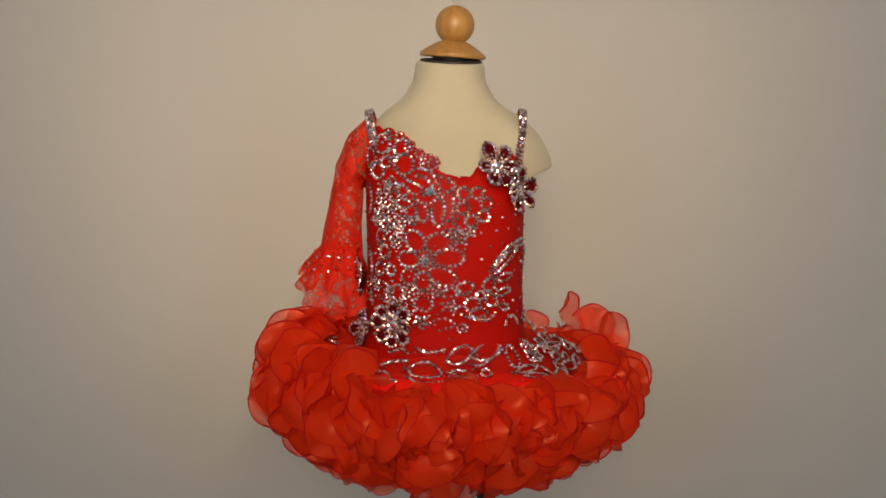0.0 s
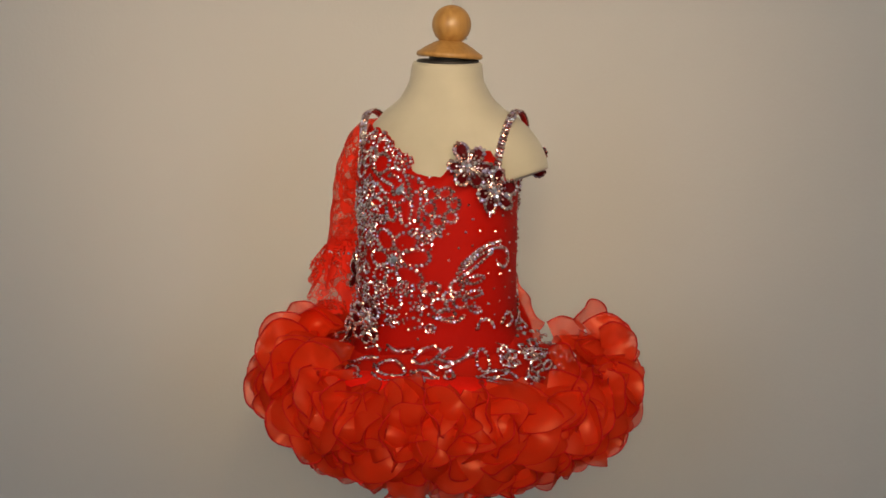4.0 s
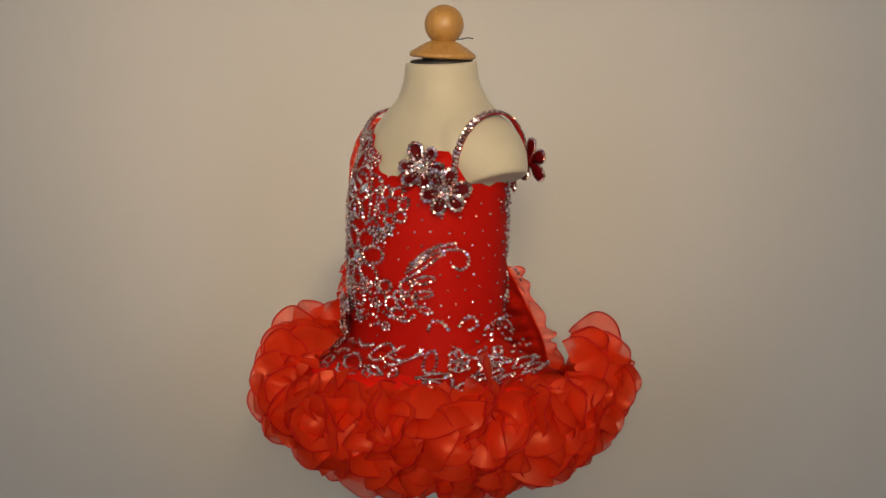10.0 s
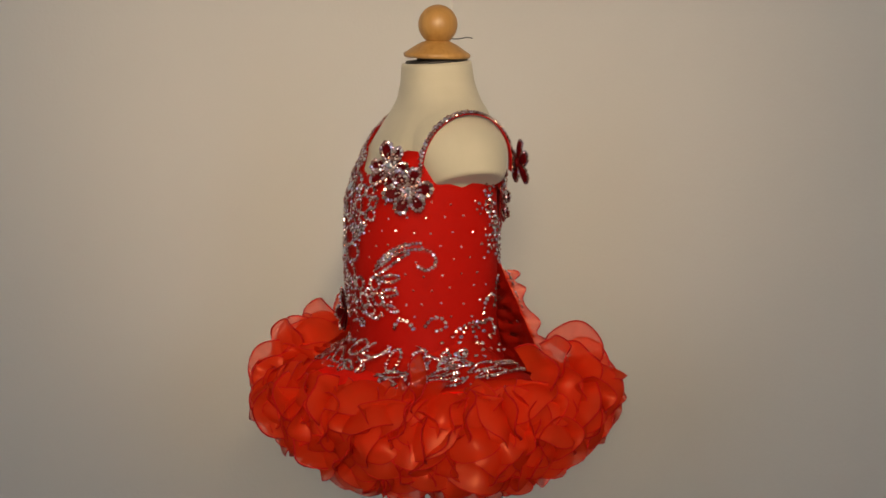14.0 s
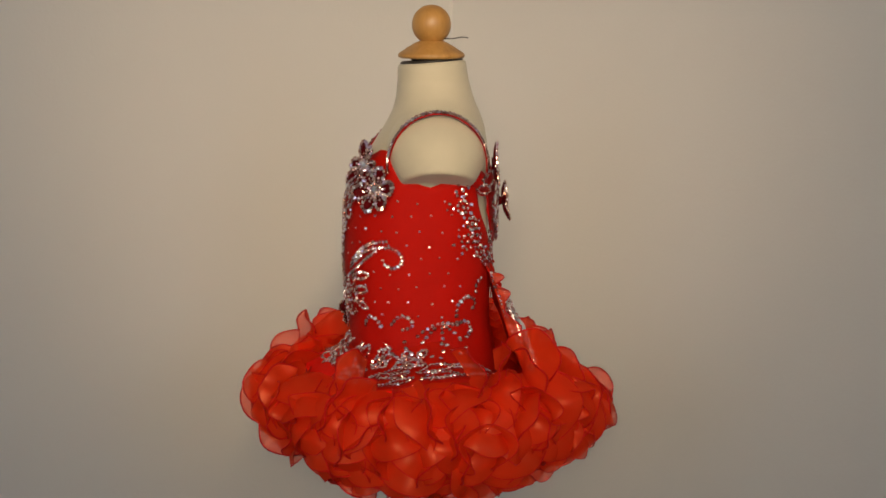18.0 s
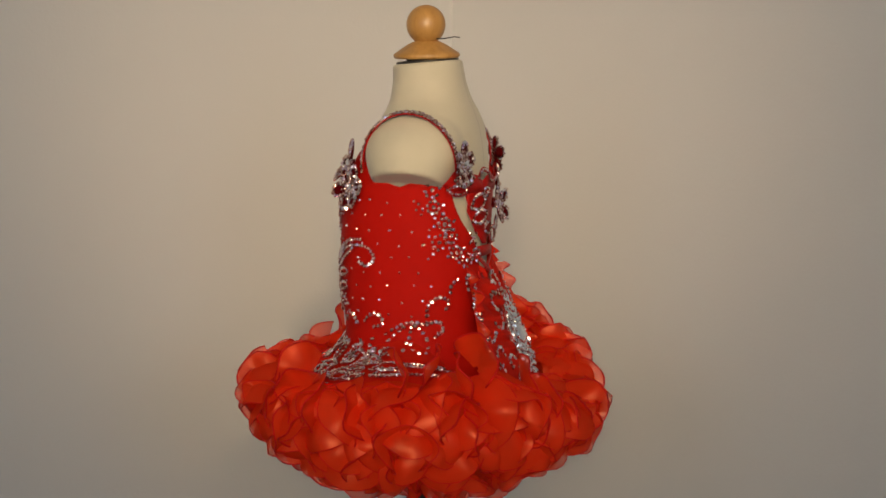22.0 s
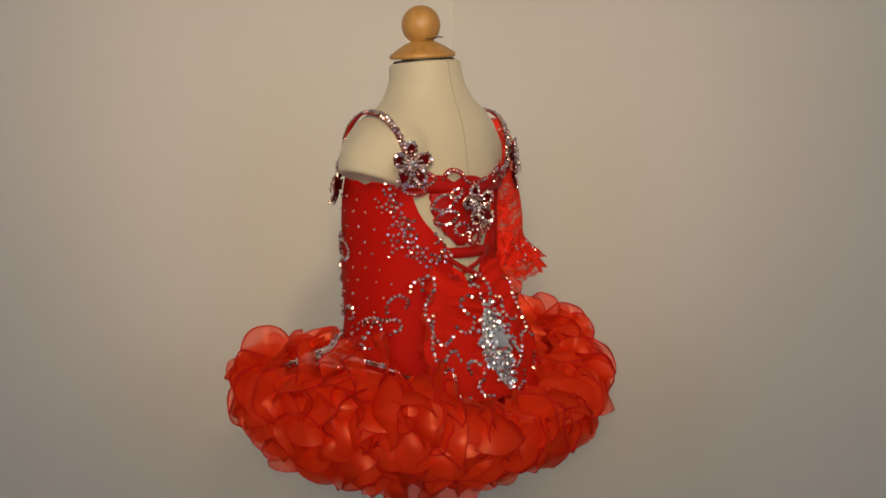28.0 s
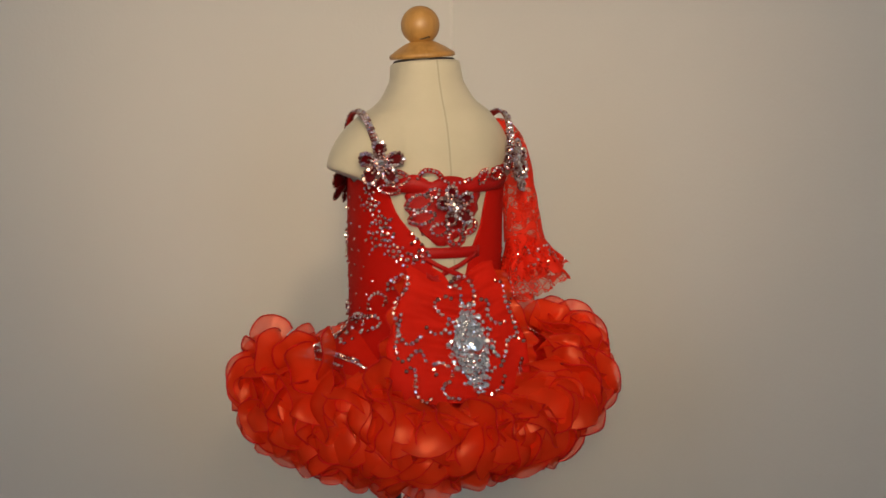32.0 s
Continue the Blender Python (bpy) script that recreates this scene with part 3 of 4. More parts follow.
def skirt(dress):
    prof = ((0.40, -0.125), (0.52, -0.128), (0.66, -0.132), (0.77, -0.138), (0.82, -0.165), (0.80, -0.190), (0.73, -0.215), (0.62, -0.238), (0.46, -0.252), (0.30, -0.258), (0.2, -0.24))
    rows = [[skirt_surface(k * 3, rf * 0.9 * (1 + 0.03 * noise.noise(Vector((math.sin(radians(k * 3)) * 3, math.cos(radians(k * 3)) * 3, z * 20)))), z + (min(z, -0.178) - z) * behind(k * 3)) for k in range(120)] for rf, z in prof]
    part("underskirt", grid(rows, closed=True), NET, dress, "dense red net underskirt")
    # the smooth top layer that falls from the hip in soft folds
    rows = []
    for i in range(11):
        s = i / 10
        row = []
        for k in range(180):
            a = k * 2
            p = hip(a, 0.55 + s * 0.55, 0.0005)
            n = noise.noise(Vector((math.sin(radians(a)) * 4.5, math.cos(radians(a)) * 4.5, s * 1.6)))
            p.z += (0.010 * n + 0.006 * math.sin(radians(a * 17)) - 0.008) * s * 0.9 - 0.0075 * s
            row.append(p)
        rows.append(row)
    yoke = [[hip(k * 2, s, 0.0) for k in range(180)] for s in np.linspace(-0.2, 0.72, 12)]
    part("hip_yoke", grid(yoke, closed=True), YOKE, dress, "smooth red yoke over the hips")
    top = part("top_layer", grid(rows, closed=True), ORGANZA, dress, "smooth sheer red organza top layer")
    part("rolled_hem", tube(rows[-1], 0.0008, 5, closed=True), HEM, top)


def opening(z):
    """The edges of the open back, in degrees, at a height."""
    left = np.interp(z, (-0.05, -0.035, 0.0, 0.009, 0.016, 0.03, 0.043, 0.056, 0.082, 0.1), (181, 173, 166, 164.5, 161, 152, 144.5, 139, 133, 129))
    right = np.interp(z, (-0.05, -0.035, 0.0, 0.006, 0.032, 0.079, 0.1), (181, 188, 192, 193, 201, 208, 213))
    return float(left), float(right)


def neckline(angle):
    return float(np.interp(angle, (-150, -125, -105, -88, -70, -50, -38, -23, -9, -1, 7, 15, 26, 40, 52, 60, 72, 90, 108, 120, 135), (0.10, 0.105, 0.122, 0.146, 0.148, 0.147, 0.145, 0.135, 0.117, 0.100, 0.091, 0.094, 0.116, 0.125, 0.124, 0.114, 0.096, 0.083, 0.094, 0.10, 0.10)))


def bodice(dress):
    rows = []
    for i in range(29):
        row = []
        for k in range(121):
            s = k / 120
            guess = -145 + 274 * s
            z = -0.165 + (neckline(guess) + 0.165) * i / 28
            right, left = opening(z)[1] - 360, opening(z)[0]
            ang = right + (left - right) * s
            if i == 28 and -75 < guess < 20:
                z += 0.004 * abs(math.sin(radians(guess * 11)))
            p = body(ang, z, 0.0035 + 0.0006 * noise.noise(Vector((ang * 0.05, z * 30, 0))))
            row.append(p)
        rows.append(row)
    part("bodice", thicken(grid(rows), 0.0012), SATIN, dress, "red stretch bodice with an open back")
    # band across the upper back with a scalloped edge
    lo, hi = [], []
    for k in range(57):
        a = 122 + 112 * k / 56
        thin = min(1.0, (k + 1) / 7, (57 - k) / 7)
        hi.append(body(a, 0.086 + thin * 0.010 + 0.008 * abs(math.sin(radians((a - 122) * 8))) - 0.010 * math.sin(radians((a - 122) / 112 * 180)), 0.0075))
        lo.append(body(a, 0.088 - thin * 0.009 - 0.006 * math.sin(radians((a - 122) / 112 * 180)), 0.0075))
    part("back_band", thicken(grid([lo, [(p + q) / 2 + Vector((0, 0.001, 0)) for p, q in zip(lo, hi)], hi]), 0.0012), BAND, dress, "scalloped red band across the open back")
    # lacing below the open back
    for a0, a1, z0, z1 in ((161, 194, 0.000, -0.034), (196, 163, 0.000, -0.034), (164, 193, -0.022, -0.052), (193, 164, -0.022, -0.052)):
        edge = [[], []]
        for k in range(9):
            f = k / 8
            for q, dz in ((0, 0.0032), (1, -0.0032)):
                edge[q].append(body(a0 + (a1 - a0) * f, z0 + (z1 - z0) * f + dz, 0.0072 if a1 > a0 else 0.0058))
        part("lacing_ribbon", thicken(grid(edge), 0.0008), BAND, dress, "crossed red lacing ribbon")
    edge = [[body(158 + 42 * k / 12, z, 0.007 - 0.0004 * abs(k - 6)) for k in range(13)] for z in (0.010, -0.003)]
    part("cross_strap", thicken(grid(edge), 0.001), BAND, dress, "narrow red strap across the open back")


def back(dress):
    """The wide back panel that stands off, with its scrolls of stones and its large brooch."""
    rows = []
    for i in range(61):
        row = []
        for k in range(49):
            f = k / 48
            dip = -0.08 + 0.20 * math.exp(-((f - 0.5) / 0.17) ** 2)
            s = dip + (1.1 - dip) * i / 60
            half = 0.060 + 0.034 * min(1, max(0, s) * 1.6)
            x = 0.003 + (2 * f - 1) * half * (1.0 if f > 0.5 else 0.86)
            p = back_panel(x, s)
            p.y += (0.0042 * math.sin(s * 44 + abs(f - 0.42) * 13 + 2.2 * noise.noise(Vector((x * 18, s * 4, 7.7)))) + 0.008 * noise.noise(Vector((x * 16, s * 9, 3.1)))) * (1 - abs(2 * f - 1)) ** 0.5 * max(0.4, 1 - 0.6 * s) + 0.004 * noise.noise(Vector((x * 40, s * 4, 0)))
            row.append(p)
        rows.append(row)
    part("back_panel", thicken(grid(rows), 0.0012), YOKE, dress, "gathered red back panel")
    for side in (1, -1):
        rows = [[back_panel(0.003 + side * (1.0 if side > 0 else 0.86) * (0.060 + 0.034 * min(1, s * 1.6) + w * (0.009 + 0.004 * math.sin(s * 23))), s) + Vector((0, -0.001 + w * 0.012 + 0.006 * math.sin(s * 34 + 2 * math.sin(s * 9)) * w, 0)) for s in np.linspace(0, 1.0, 60)] for w in (0, 0.5, 1)]
        frill = part("edge_frill", grid(rows), ORGANZA, dress, "frilled organza edge of the back panel")
        part("rolled_hem", tube(rows[-1], 0.0008, 5), HEM, frill, "dark red rolled hem")


def sleeve(dress):
    """One long lace sleeve on the form's right arm, with a flounced cuff."""
    mid = lambda s: Vector((float(np.interp(s, (0, 0.2, 0.5, 0.8, 1), (-0.080, -0.093, -0.109, -0.115, -0.118))), float(np.interp(s, (0, 0.5, 1), (-0.008, -0.012, -0.004))), 0.158 - 0.155 * s))
    wide = lambda s: float(np.interp(s, (0, 0.12, 0.35, 0.5, 0.8, 1), (0.008, 0.020, 0.0215, 0.0185, 0.0225, 0.026)))
    rows = []
    for i in range(30):
        s = i / 29
        c, w = mid(s), wide(s)
        deep = float(np.interp(s, (0, 0.2, 0.5, 1), (0.030, 0.042, 0.036, 0.026)))
        row = []
        for k in range(48):
            a = radians(k * 7.5)
            bump = 1 + 0.07 * noise.noise(Vector((math.cos(a) * 1.5, math.sin(a) * 1.5, s * 7)))
            row.append(c + Vector((w * math.cos(a) * bump, deep * math.sin(a) * bump, 0)))
        rows.append(row)
    arm = part("sleeve", grid(rows, closed=True), LACE, dress, "sheer red lace sleeve")
    for name, z0, drop, spread, waves in (("cuff", 0.006, 0.046, 0.016, 9), ("cuff", 0.002, 0.066, 0.018, 7)):
        rows = []
        for i in range(10):
            s = i / 9
            row = []
            for k in range(90):
                a = radians(k * 4)
                r = 0.025 + spread * s + 0.006 * s * math.sin(a * waves + drop * 80) + 0.003 * noise.noise(Vector((a * 2, s * 3, drop * 50)))
                row.append(Vector((-0.119 - 0.009 * s + r * math.cos(a), -0.004 + 0.006 * s + r * 0.85 * math.sin(a), z0 - drop * s * (0.86 + 0.14 * math.cos(a) - 0.34 * math.sin(a)) - 0.003 * s * abs(math.sin(a * 14)))))
            rows.append(row)
        cuff = part(name, grid(rows, closed=True), LACE, arm, "flounced red lace cuff")
        if drop < 0.06:
            places = []
            for _ in range(90):
                i, k = random.randint(2, 9), random.randint(0, 89)
                p = rows[i][k]
                n = (p - Vector((-0.121, -0.003, p.z))).normalized()
                places.append((p + n * 0.0004, n, 0.0019 * random.uniform(0.7, 1.1)))
            stones("rhinestone_trim", places, arm, label="silver rhinestones")


def straps(dress):
    """Two shoulder straps set with stones, arched over the shoulders."""
    for x0, x1, ry, rz in ((0.093, 0.101, 0.0565, 0.0605), (-0.069, -0.083, 0.054, 0.0600)):
        line = []
        for k in range(45):
            a = radians((-6 if x0 > 0 else 22) + (192 if x0 > 0 else 164) * k / 44)
            x = x0 + (x1 - x0) * max(0, math.sin(a))
            line.append(Vector((x, -0.006 - ry * math.cos(a), 0.107 + rz * math.sin(a))))
        edge, places = [[], []], []
        for i, p in enumerate(line):
            q = (line[min(i + 1, 44)] - line[max(i - 1, 0)]).normalized()
            w = Vector((1, 0, -0.25 if x0 > 0 else 0.25)).normalized()
            n = w.cross(q).normalized()
            if n.dot(p - Vector((p.x, -0.006, 0.1))) < 0:
                n = -n
            edge[0].append(p + w * 0.0037)
            edge[1].append(p - w * 0.0035)
            for f in (-0.9, 0, 0.9):
                places.append((p + w * 0.0034 * f + n * 0.0010, n, 0.0023))
        band = part("strap", thicken(grid(edge), 0.0014), BAND, dress, "red shoulder strap covered in silver rhinestones")
        stones("rhinestone_trim", places, band, label="silver rhinestones")


def smooth(points, n=7):
    """A flowing line through a few points."""
    pts = [np.array(p, float) for p in points]
    pts = [2 * pts[0] - pts[1]] + pts + [2 * pts[-1] - pts[-2]]
    out = []
    for a, b, c, d in zip(pts, pts[1:], pts[2:], pts[3:]):
        for k in range(n):
            f = k / n
            out.append(tuple(0.5 * (2 * b + (c - a) * f + (2 * a - 5 * b + 4 * c - d) * f * f + (3 * b - a - 3 * c + d) * f ** 3)))
    return out + [tuple(pts[-2])]


def oval(rx, ry, turn=0.0):
    c, s = math.cos(radians(turn)), math.sin(radians(turn))
    return [(rx * math.cos(a) * c - ry * math.sin(a) * s, rx * math.cos(a) * s + ry * math.sin(a) * c) for a in (2 * math.pi * k / 24 for k in range(25))]


def strand(dress, kind, points, **more):
    """A chain of stones that flows through places of a surface."""
    (a, b), (sa, sb) = points[0], SCALE[kind]
    motif(dress, kind, a, b, [smooth([((p - a) * sa, (q - b) * sb) for p, q in points])], **more)


def leaf(dress, kind, start, end, width, **more):
    """A pointed loop of stones from one place to another."""
    sa, sb = SCALE[kind]
    u, v = (end[0] - start[0]) * sa, (end[1] - start[1]) * sb
    long = math.hypot(u, v)
    nx, ny = -v / long * width / 2, u / long * width / 2
    line = [(u * f + nx * w, v * f + ny * w) for f, w in [(k / 10, math.sin(math.pi * k / 10) ** 0.8) for k in range(11)] + [(1 - k / 10, -math.sin(math.pi * k / 10) ** 0.8) for k in range(1, 11)]]
    motif(dress, kind, *start, [line], **more)


def loops(dress, kind, places, **more):
    """Small rings of stones: place on the surface, half width and half height in mm, turn."""
    for a, b, rx, ry, turn in places:
        motif(dress, kind, a, b, [oval(rx * 0.001, ry * 0.001, turn)], **more)


def big_stone(dress, kind, a, b, r):
    p, n = on_surface(FORM[kind], a, b, 0, 0, SCALE[kind], 0.001)
    stones("large_stone", [(p, n, r)], dress, GEM, "large clear cut stone")


def flowers(dress):
    """Raised flowers: neckline, waist, shoulder blades and open back."""
    mm = 0.001
    for a, z, r, n, turn in ((33, 0.105, 27, 6, 10), (55, 0.079, 27, 6, 25), (-33, -0.074, 27, 8, 5), (-68, -0.088, 24, 6, 20), (-84, -0.028, 22, 5, 40)):
        p, nrm, side, up = frame_at(body, a, z)
        beaded_flower(dress, p + nrm * 0.001, nrm, up, r * mm, n, turn, 0.004, (0.05, 0.32))
    for place, nrm, r in (((0.0945, 0.0555, 0.1095), (0.12, 0.99, 0.05), 0.027), ((-0.080, 0.045, 0.112), (-0.6, 0.8, 0.1), 0.022), ((-0.086, 0.040, 0.088), (-0.7, 0.7, 0.1), 0.018)):
        beaded_flower(dress, Vector(place), Vector(nrm).normalized(), Vector((0, 0, 1)), r, 5, 18, 0.004, (0.0, 0.15))
    p, nrm, side, up = frame_at(body, 179, 0.060)
    beaded_flower(dress, p + nrm * 0.008, nrm, up, 0.023, 5, 30)


def neckline_trim(dress):
    """From the sleeve's shoulder to the middle: open hearts, a paisley and a wreath."""
    loops(dress, "body", ((-46, 0.131, 12, 11, 20), (-28, 0.127, 9, 9, 0), (-60, 0.114, 10, 12, 30), (-52, 0.101, 12, 9, 160), (-26, 0.108, 12, 11, 40), (-42, 0.110, 7, 6, 0), (-36, 0.120, 5, 5, 0)), scatter=3, spread=0.010)
    loops(dress, "body", ((-42, 0.140, 5, 5, 0), (-31, 0.138, 5, 5, 0), (-22, 0.128, 5, 5, 0), (-15, 0.120, 4, 4, 0)), r=0.0020, step=0.0042)
    motif(dress, "body", -9, 0.110, rosette(0, 0, 0.009, 5, 20), r=0.0022)
    for line in (((-21, 0.100), (-14, 0.104), (-8, 0.100), (-4, 0.090), (-2.5, 0.076), (-8, 0.065), (-17, 0.069), (-19, 0.076)), ((-17, 0.095), (-11, 0.094), (-7, 0.086), (-5, 0.076)), ((-28, 0.096), (-21, 0.089), (-14, 0.084), (-12, 0.074))):
        strand(dress, "body", line, scatter=2, spread=0.008)
    big_stone(dress, "body", -8, 0.079, 0.0065)
    leaf(dress, "body", (-36, 0.094), (-33, 0.064), 0.013, scatter=4)
    leaf(dress, "body", (-34, 0.080), (-22, 0.078), 0.012, scatter=4)
    leaf(dress, "body", (-33, 0.066), (-20, 0.064), 0.010, scatter=4)
    loops(dress, "body", ((10, 0.076, 6, 7, 0), (19, 0.077, 7, 6, 20), (26, 0.065, 6, 7, 0), (24, 0.051, 7, 6, 150), (15.5, 0.046, 7, 6, 0), (9.5, 0.060, 6, 7, 0)), r=0.0023, scatter=2, spread=0.006)
    for line in (((-4, 0.096), (2, 0.091), (5, 0.083), (1, 0.078), (-2, 0.070)), ((3, 0.080), (4, 0.066), (3, 0.050)), ((-1, 0.072), (0, 0.060), (-1, 0.048)), ((-17, 0.064), (-16, 0.050), (-12, 0.045), (-9, 0.055), (-11, 0.062)), ((-7, 0.060), (-6, 0.046), (-3, 0.040), (1, 0.046)), ((3, 0.046), (7, 0.038), (10, 0.030), (6, 0.036))):
        strand(dress, "body", line, scatter=5, spread=0.009)
    for a, z in ((-27, 0.048), (-40, 0.040), (-47, 0.070), (-44, 0.052)):
        motif(dress, "body", a, z, rosette(0, 0, 0.010, 4, a * 7, 0.7), r=0.0021, scatter=4, spread=0.011)
    for a, z, r in ((-33, 0.022, 9), (-35, 0.062, 8), (8, 0.026, 8), (-52, 0.046, 9), (-30, 0.036, 7), (14, 0.034, 7), (-20, 0.046, 6), (-40, 0.085, 7), (2, 0.032, 6)):
        motif(dress, "body", a, z, rosette(0, 0, r * 0.001, 5, z * 900, 0.6), r=0.0021, scatter=4, spread=0.010)
    for line in (((-62, 0.084), (-60, 0.066), (-63, 0.052)), ((-66, 0.010), (-61, -0.010), (-64, -0.036), (-60, -0.056))):
        strand(dress, "body", line, scatter=4, spread=0.016)


def belly_trim(dress):
    """A large open rosette on the belly, with small rings beside it."""
    loops(dress, "body", ((-18, 0.023, 13, 10, 120), (-4, 0.021, 12, 10, 50), (-23, 0.002, 12, 9, 170), (-22, -0.017, 11, 9, 40), (2, 0.004, 13, 10, 10), (-2, -0.017, 13, 9, 140), (-13, -0.023, 9, 11, 0)))
    loops(dress, "body", ((-10.5, 0.000, 7, 7, 0), (-44, 0.008, 8, 8, 0), (-38, -0.012, 6, 6, 0), (-50, -0.012, 8, 7, 40), (-48, 0.026, 7, 8, 0)), scatter=3, spread=0.010)
    big_stone(dress, "body", -10.5, 0.000, 0.0055)
    for line in (((-46, -0.026), (-38, -0.032), (-31, -0.028), (-27, -0.036)), ((-50, -0.044), (-42, -0.050), (-36, -0.044)), ((-12, -0.040), (-6, -0.048), (-10, -0.058), (-16, -0.054)), ((-24, -0.044), (-18, -0.050), (-20, -0.062)), ((-8, -0.072), (0, -0.066), (5, -0.074), (-2, -0.080))):
        strand(dress, "body", line, r=0.0021, scatter=14, spread=0.014)
    for a, z, r in ((-30, -0.052, 9), (-4, -0.034, 8), (3, -0.052, 7), (-40, -0.038, 8), (-14, -0.070, 7), (-55, -0.030, 8), (10, -0.078, 6), (-26, -0.062, 6)):
        motif(dress, "body", a, z, rosette(0, 0, r * 0.001, 5, z * 1300, 0.6), r=0.0020, scatter=6, spread=0.012)
    motif(dress, "body", -22, -0.036, rosette(0, 0, 0.010, 5, 10, 0.6), r=0.0020, scatter=16, spread=0.018)


def branch_trim(dress):
    """The branch that climbs from the waist to a scroll at the left side."""
    for line in (((29, -0.013), (38, -0.004), (49, 0.008), (63, 0.014), (75, 0.010), (79, -0.002), (73, -0.010), (66, -0.006)), ((31, -0.007), (42, 0.005), (53, 0.017), (67, 0.021)), ((30, -0.019), (40, -0.010), (51, 0.002), (58, 0.009)), ((33, -0.002), (44, 0.011), (56, 0.020))):
        strand(dress, "body", line, r=0.0023, step=0.0044)
    loops(dress, "body", ((11, -0.031, 9, 7, 30), (16, -0.050, 8, 8, 0), (29, -0.028, 8, 7, 40), (31, -0.046, 8, 7, 160), (21, -0.060, 9, 6, 0)), scatter=5, spread=0.009)
    loops(dress, "body", ((22, -0.040, 5, 5, 0),), scatter=2, spread=0.006)
    for start, end, width in (((34, -0.023), (52, -0.019), 0.008), ((35, -0.039), (50, -0.036), 0.008), ((37, -0.053), (48, -0.058), 0.007), ((-3, -0.040), (8, -0.032), 0.010)):
        leaf(dress, "body", start, end, width, r=0.0022, scatter=2, spread=0.006)
    strand(dress, "body", ((9, -0.061), (18, -0.067), (28, -0.069), (34, -0.062)), scatter=5, spread=0.010)


def fan_trim(dress):
    """The fan and its curls above the left hip, in larger stones with no backing."""
    for line in (((44, -0.079), (47, -0.070), (55, -0.069), (60, -0.078)), ((69, -0.075), (74, -0.067), (82, -0.067), (84, -0.077), (77, -0.081)), ((79, -0.094), (82, -0.103), (88, -0.104)),
                 ((87, -0.088), (94, -0.078), (103, -0.074), (114, -0.076)), ((97, -0.080), (90, -0.092), (90, -0.104), (96, -0.107), (99, -0.096)), ((102, -0.079), (101, -0.093), (104, -0.103), (111, -0.104), (113, -0.094)),
                 ((105, -0.078), (110, -0.085), (113, -0.091)), ((114, -0.074), (124, -0.074), (127, -0.084), (119, -0.090)), ((114, -0.066), (116, -0.053), (124, -0.045), (133, -0.051), (130, -0.059)), ((134, -0.040), (135, -0.031), (141, -0.026))):
        strand(dress, "flank", line, r=0.0027, step=0.0062, backing=False)


def hip_front_trim(dress):
    """Leaves and rings sewn round the front of the hip."""
    fine = dict(r=0.0022, step=0.0041)
    for start, end, width in (((0, 0.09), (18, 0.0), 0.014), ((15, 0.07), (38, 0.0), 0.014), ((38, 0.31), (54, 0.31), 0.013), ((-22, 0.17), (-2, 0.19), 0.017), ((1, 0.18), (10, 0.35), 0.009), ((4, 0.17), (16, 0.26), 0.009),
                              ((-51, 0.60), (-46, 0.32), 0.020), ((-62, 0.56), (-53, 0.34), 0.014), ((-40, 0.30), (-28, 0.36), 0.014), ((-34, 0.46), (-24, 0.40), 0.011)):
        leaf(dress, "hip", start, end, width, scatter=3, spread=0.007, **fine)
    loops(dress, "hip", ((43, 0.12, 9, 12, 150), (22, 0.23, 6, 6, 0), (-56, 0.22, 8, 9, 20), (-66, 0.30, 9, 8, 0)), **fine)
    for line in (((14, 0.12), (20, 0.14), (31, 0.08), (38, 0.04)), ((-21, 0.27), (-12, 0.38), (0, 0.32)), ((-21, -0.01), (-12, 0.03), (-1, 0.0)), ((-43, 0.23), (-34, 0.14), (-24, 0.11)), ((42, -0.02), (50, -0.04), (59, 0.0), (64, 0.05)), ((-70, 0.10), (-76, 0.25), (-71, 0.42)), ((-38, 0.06), (-30, 0.02), (-24, 0.05)), ((-84, 0.3), (-94, 0.42), (-104, 0.40))):
        strand(dress, "hip", line, scatter=4, spread=0.008, **fine)


def hip_side_trim(dress):
    """Leaves, rings and a drooping point over the left hip, ending in a double line towards the back."""
    fine = dict(r=0.0022, step=0.0041)
    for start, end, width in (((70, 0.50), (80, 0.44), 0.009), ((71, 0.62), (82, 0.56), 0.009), ((66, 0.40), (76, 0.34), 0.010), ((75, 0.15), (88, 0.38), 0.010), ((84, 0.48), (101, 0.44), 0.012), ((86, 0.60), (102, 0.56), 0.009), ((40, 0.40), (50, 0.52), 0.011), ((60, 0.62), (64, 0.40), 0.010)):
        leaf(dress, "hip", start, end, width, scatter=3, spread=0.007, **fine)
    loops(dress, "hip", ((80, 0.29, 10, 8, 0), (76, 0.14, 6, 6, 0), (86, 0.17, 7, 6, 0), (68, 0.56, 11, 8, 0), (58, 0.58, 9, 7, 30), (55, 0.70, 7, 7, 0), (73, 0.26, 6, 6, 0)), **fine)
    motif(dress, "hip", 60, 0.16, rosette(0, 0, 0.015, 6, 12, 0.6), scatter=8, spread=0.012, **fine)
    for line in (((36, 0.33), (45, 0.24), (53, 0.34), (53, 0.54), (49, 0.62)), ((66, 0.10), (74, 0.20), (80, 0.36)), ((100, 0.46), (110, 0.41), (122, 0.31), (132, 0.25)), ((100, 0.42), (111, 0.36), (121, 0.27)), ((90, 0.66), (104, 0.58), (118, 0.47))):
        strand(dress, "hip", line, **fine)


